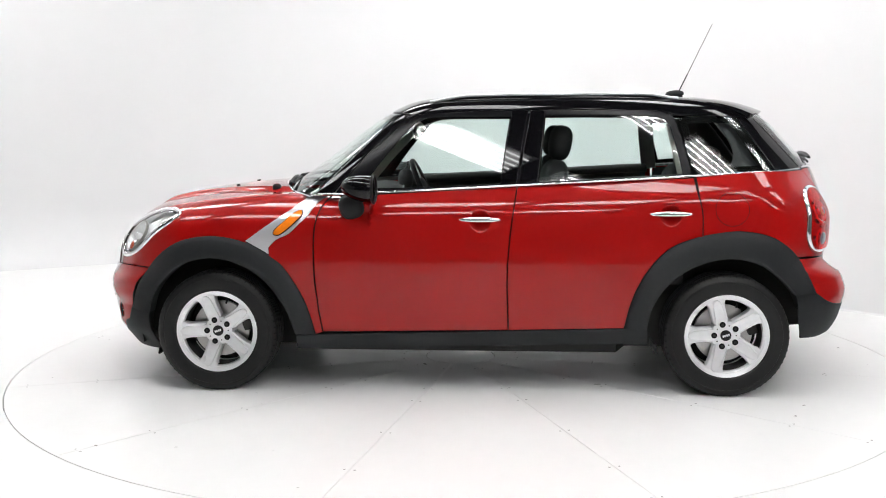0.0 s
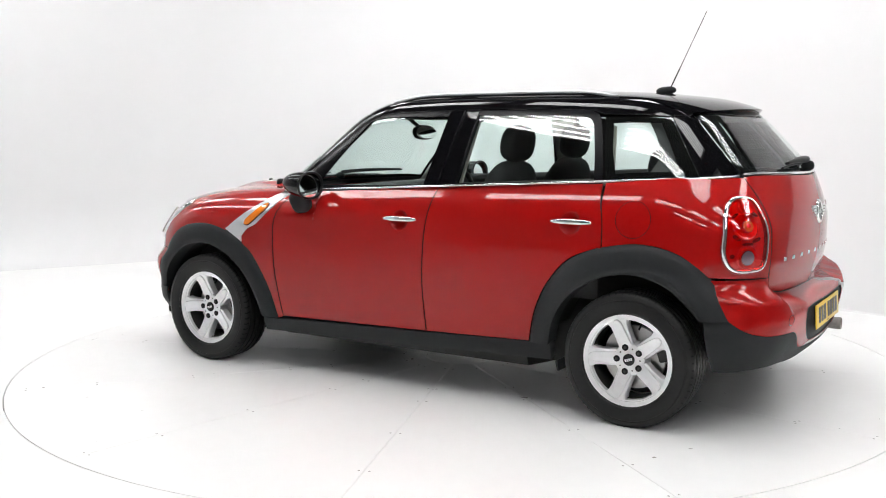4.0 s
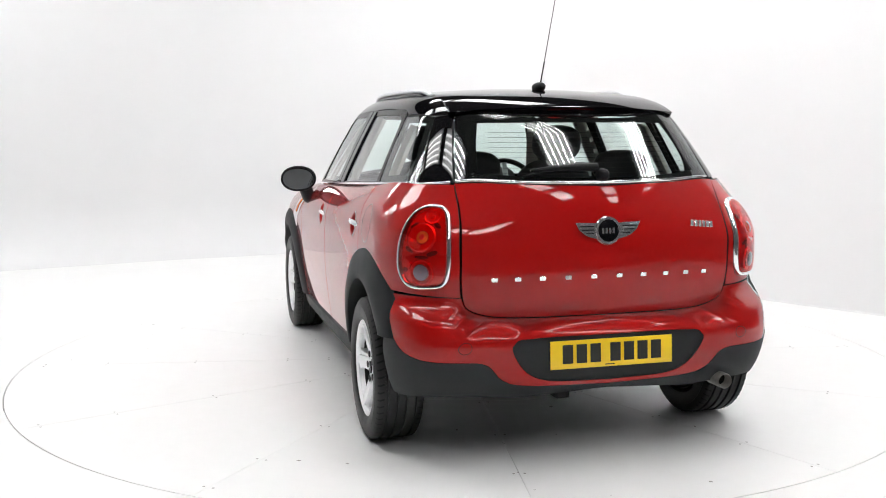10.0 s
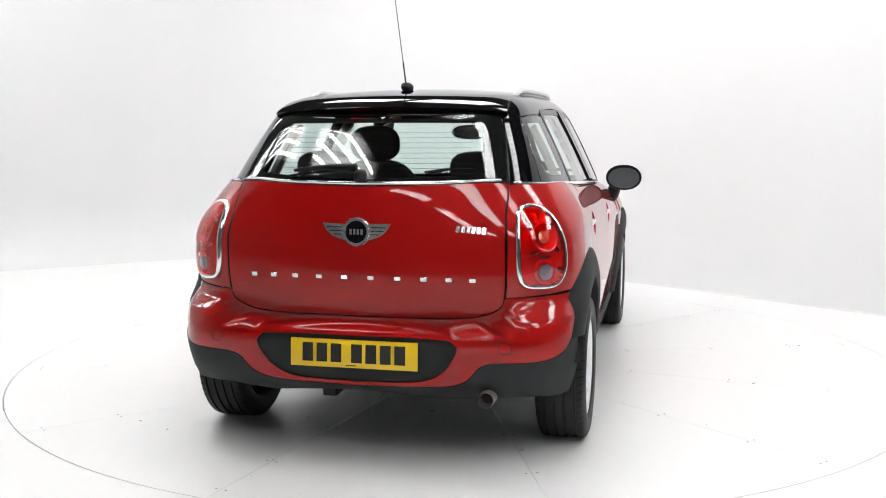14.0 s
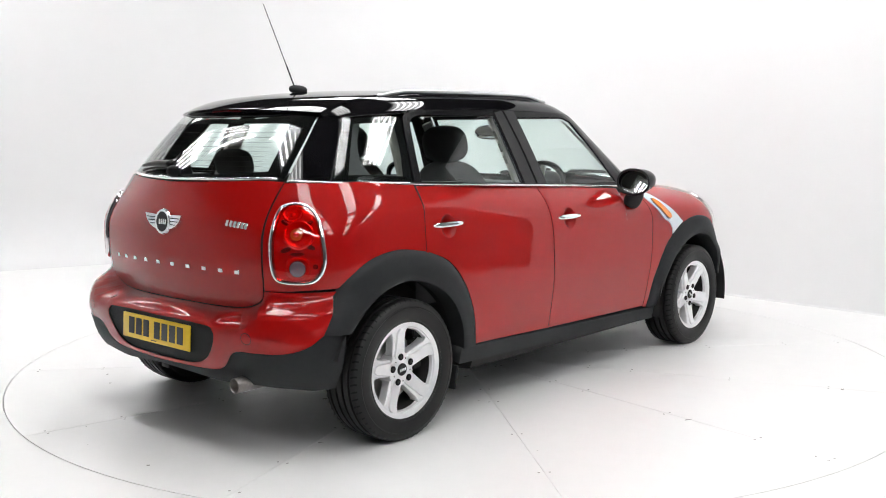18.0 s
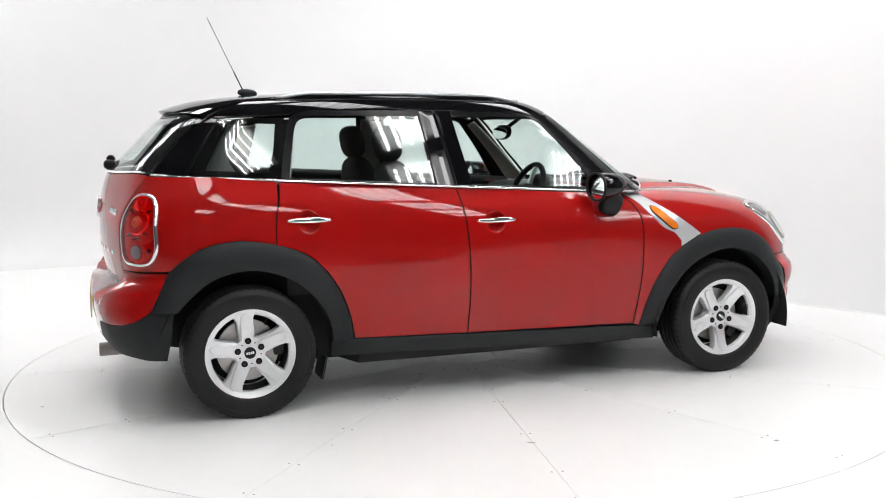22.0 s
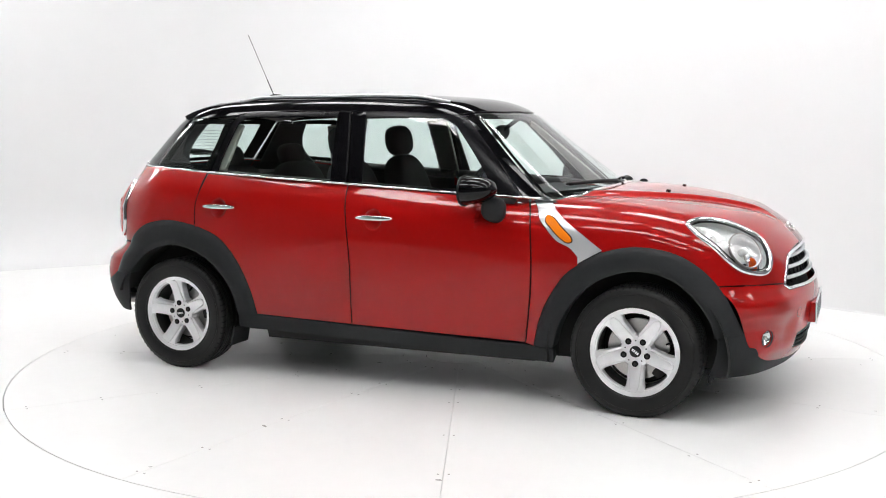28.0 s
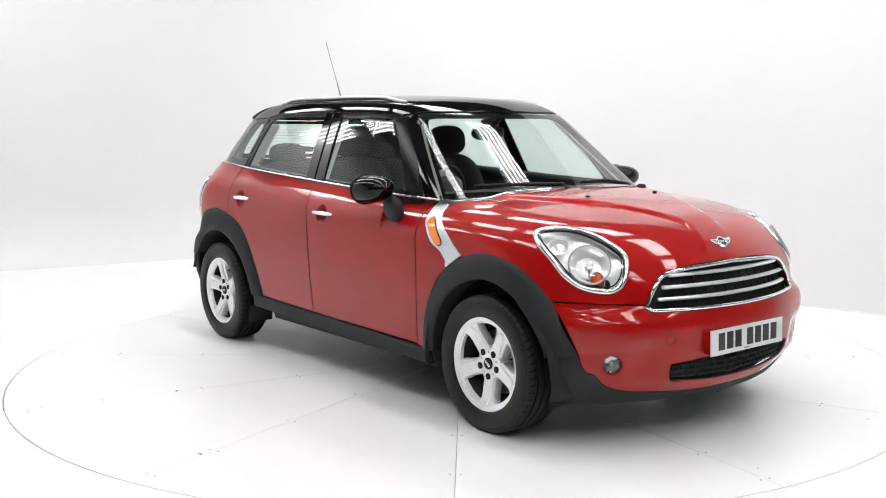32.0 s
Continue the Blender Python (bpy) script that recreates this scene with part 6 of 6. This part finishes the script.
def cabin_inside():
    front_seat(0.36)
    front_seat(-0.36)
    b = part("rear_bench", blob("rear_bench", (0.50, 1.18, 0.20), CLOTH, (-0.88, 0, 0.62), power=4), CAR, "dark cloth rear bench with headrests")
    for y in (-0.36, 0.36):
        part("backrest", blob("backrest", (0.14, 0.56, 0.56), CLOTH, (-1.17, y, 0.86), (0, -18, 0), 3.6), b)
        part("headrest", blob("headrest", (0.110, 0.26, 0.15), CLOTH, (-1.275, y, 1.172), (0, -12, 0), 2.8), b)
    part("parcel_shelf", box("parcel_shelf", (0.46, 1.02, 0.02), TRIM, (-1.52, 0, 1.055), bevel=0.006), CAR, "dark parcel shelf")
    # dashboard
    d = part("dashboard", blob("dashboard", (0.46, 1.34, 0.30), TRIM, (0.66, 0, 0.865), (0, 4, 0), 5), CAR, "dark grey dashboard")
    part("dial_pod", blob("dial_pod", (0.10, 0.30, 0.24), TRIM, (0.46, 0, 0.90), (0, -10, 0), 3), d, "round central dial pod")
    part("dial_ring", lathe("dial_ring", [(0.098, 0.0), (0.104, 0.008), (0.112, 0.0)], CHROME, 36), d, "chrome dial ring", pose(0.41, 0, 0.905, 0, 0, 90))
    part("instrument_pod", blob("instrument_pod", (0.09, 0.17, 0.13), TRIM, (0.43, -0.36, 1.03), power=2.6), d)
    # steering wheel
    w = part("steering_wheel", lathe("steering_wheel", [(0.183 + 0.016 * math.cos(a), 0.016 * math.sin(a)) for a in np.linspace(0, 2 * math.pi, 12, endpoint=False)], SEAL, 48, closed=True), CAR, "black three-spoke steering wheel", pose(0.315, -0.36, 0.975, 0, 0, 90) @ pose(0, 0, 0, 24, 0, 0))
    part("wheel_boss", blob("wheel_boss", (0.16, 0.05, 0.14), TRIM), w)
    for a in (0, 180, 270):
        part("wheel_spoke", box("wheel_spoke", (0.14, 0.018, 0.032), SATIN, (0.11, 0, 0), bevel=0.006), w, "silver spoke", pose(0, 0, 0, 0, a, 0))
    part("column", tube("column", [(0.33, -0.36, 0.935), (0.55, -0.36, 0.83)], 0.045, TRIM, 12), d)
    # rear-view mirror
    m = part("cabin_mirror", blob("cabin_mirror", (0.035, 0.240, 0.088), SEAL, (0.335, 0, 1.320), (0, 8, 0), 2.4), CAR, "black rear-view mirror under the screen")
    part("mirror_foot", tube("mirror_foot", [(0.345, 0, 1.335), (0.46, 0, 1.415)], 0.012, SEAL, 8, up=(0, 1, 0)), m)
    part("mirror_face", blob("mirror_face", (0.006, 0.218, 0.072), MIRROR, (0.317, 0, 1.318), (0, 8, 0), 2.4), m)
    # headlining and pale pillar trims
    half = [[(0.40, 0.0, 1.42), (0.36, 0.27, 1.42), (0.28, 0.49, 1.41)], [(0.28, 0.49, 1.41), (-0.3, 0.54, 1.42), (-1.0, 0.53, 1.41), (-1.42, 0.47, 1.40)], [(-1.42, 0.47, 1.40), (-1.50, 0.0, 1.40)]]
    uv = loop(half + [[(x, -y, z) for x, y, z in r[::-1]] for r in half[::-1]], CABIN, 0.02)
    part("headlining", panel("headlining", uv, CABIN, green, BEIGE, 0.05, lift=-0.035, thick=0.0), CAR, "pale grey headlining")
    for mir in (False, True):
        for name, runs, mat in (("pillar_trim", [[(-0.215, 1.06), (-0.345, 1.066)], [(-0.345, 1.066), (-0.372, 1.42)], [(-0.372, 1.42), (-0.235, 1.42)], [(-0.235, 1.42), (-0.215, 1.06)]], BEIGE),
                                ("pillar_trim", [[(-1.07, 1.105), (-1.16, 1.112)], [(-1.16, 1.112), (-1.115, 1.38)], [(-1.115, 1.38), (-1.02, 1.39)], [(-1.02, 1.39), (-1.07, 1.105)]], BEIGE)):
            part(name, panel(name, loop(runs, SIDE, 0.02), SIDE, green, mat, 0.04, lift=-0.045, thick=0.02, mirror=mir), CAR, "pale inner pillar trim")
        for runs in ([[(-0.205, 1.06), (-0.355, 1.07)], [(-0.355, 1.07), (-0.395, 1.43)], [(-0.395, 1.43), (-0.225, 1.43)], [(-0.225, 1.43), (-0.205, 1.06)]],
                     [[(-1.10, 1.10), (-1.158, 1.11)], [(-1.158, 1.11), (-1.125, 1.25), (-1.09, 1.40)], [(-1.09, 1.40), (-1.035, 1.40)], [(-1.035, 1.40), (-1.075, 1.25), (-1.10, 1.10)]]):
            part("door_seal", panel("door_seal", loop(runs, SIDE, 0.02), SIDE, green, FRIT, 0.04, lift=-0.014, thick=0.004, mirror=mir), CAR, "black rubber door seal")
        for (x0, x1) in ((0.66, -0.24), (-0.26, -1.10)):
            xs = np.linspace(x0, x1, 12)
            part("door_cap", tube("door_cap", np.stack([xs, (belt_y(xs) - 0.040) * (-1 if mir else 1), belt_z(xs) - 0.014], 1), 0.030, TRIM, 10, up=(0, 0, 1)), CAR, "dark inner door cap")
            z0, z1 = float(belt_z(x0)), float(belt_z(x1))
            runs = [[(x0, z0 - 0.01), (x1, z1 - 0.01)], [(x1, z1 - 0.01), (x1, 0.55)], [(x1, 0.55), (x0, 0.55)], [(x0, 0.55), (x0, z0 - 0.01)]]
            part("door_card", panel("door_card", loop(runs, SIDE, 0.04), SIDE, green_low, TRIM, 0.06, lift=-0.060, thick=0.0, mirror=mir), CAR, "dark door card")
        V = Star((-1.15, 0.2, 1.22), (-0.55, 0.8, 0.1))
        dp = loop([[(-1.46, 0.70, 1.14), (-1.66, 0.575, 1.14)], [(-1.66, 0.575, 1.14), (-1.45, 0.50, 1.39)], [(-1.45, 0.50, 1.39), (-1.33, 0.58, 1.39)], [(-1.33, 0.58, 1.39), (-1.46, 0.72, 1.14)]], V, 0.015)
        part("pillar_trim", panel("pillar_trim", dp, V, green, TRIM, 0.03, lift=-0.035, thick=0.0, mirror=mir), CAR, "dark inner tail pillar trim")
    for z in np.linspace(1.175, 1.335, 9):
        w = 0.44 - (z - 1.16) * 0.26
        p, n = on(green, TAIL, [(-1.88 + 0.95 * (z - 1.13) + 0.47 * y * y, y, z) for y in np.linspace(-w, w, 13)], -0.004)
        part("heater_line", tube("heater_line", p, 0.0007, SHADE_GREY, 4), GATE, "fine heater line")


def green_low(p):
    """The door's inner face follows the belt downwards."""
    x, y, z = p[..., 0], np.abs(p[..., 1]), p[..., 2]
    return y - belt_y(x) - 0.03


cabin_inside()
# ---- screws along the joints of the turntable ----
def screws():
    me = lathe("screw", [(0.001, 0.0006), (0.0045, 0.0006), (0.0052, 0.0)], SCUFF, 10)
    for i in range(12):
        a = radians(20 + 30 * i)
        for r in (0.34, 0.78, 1.02, 1.55, 2.05, 2.40):
            for s in (-1, 1):
                off = 0.022 * s
                part("screw", me, TABLE, "", pose(r * math.cos(a) - off * math.sin(a), r * math.sin(a) + off * math.cos(a), 0, 90))


screws()


def scuffs():
    """Small dark specks and chips of worn paint on the turntable."""
    rng = random.Random(11)
    v, f = [], []
    for k in range(44):
        a = 2 * math.pi * rng.random()
        if k % 2:                                   # chips along the joints
            a = radians(20 + 30 * rng.randrange(12)) + rng.uniform(-0.012, 0.012)
        r = rng.uniform(0.22, 2.45)
        size = rng.choice((0.002, 0.003, 0.003, 0.005, 0.008))
        turn, long = rng.uniform(0, 6.3), rng.uniform(1.0, 3.5)
        b = len(v)
        for i in range(7):
            w = 2 * math.pi * i / 7
            q = size * rng.uniform(0.6, 1.2)
            x, y = q * long * math.cos(w), q * math.sin(w)
            v.append((r * math.cos(a) + x * math.cos(turn) - y * math.sin(turn), r * math.sin(a) + x * math.sin(turn) + y * math.cos(turn), 0.0008))
        f.append(tuple(range(b, b + 7)))
    ob = part("paint_chip", mesh("paint_chip", v, f, SCUFF, smooth=False), TABLE, "small dark chips in the white paint")
    tagged(ob, kind="stuff")


scuffs()
# ---- what moves: the turntable and the car on it ----
def motions():
    rows, turn = [], []
    for t, h in HEADING:
        c, s = math.cos(radians(h)), math.sin(radians(h))
        rows.append((t, pose(CAR_AT[0] * c - CAR_AT[1] * s, CAR_AT[0] * s + CAR_AT[1] * c, 0, 0, 0, h)))
        turn.append((t, pose(0, 0, 0, 0, 0, h)))
    walk(CAR, rows)
    walk(TABLE, turn)


motions()
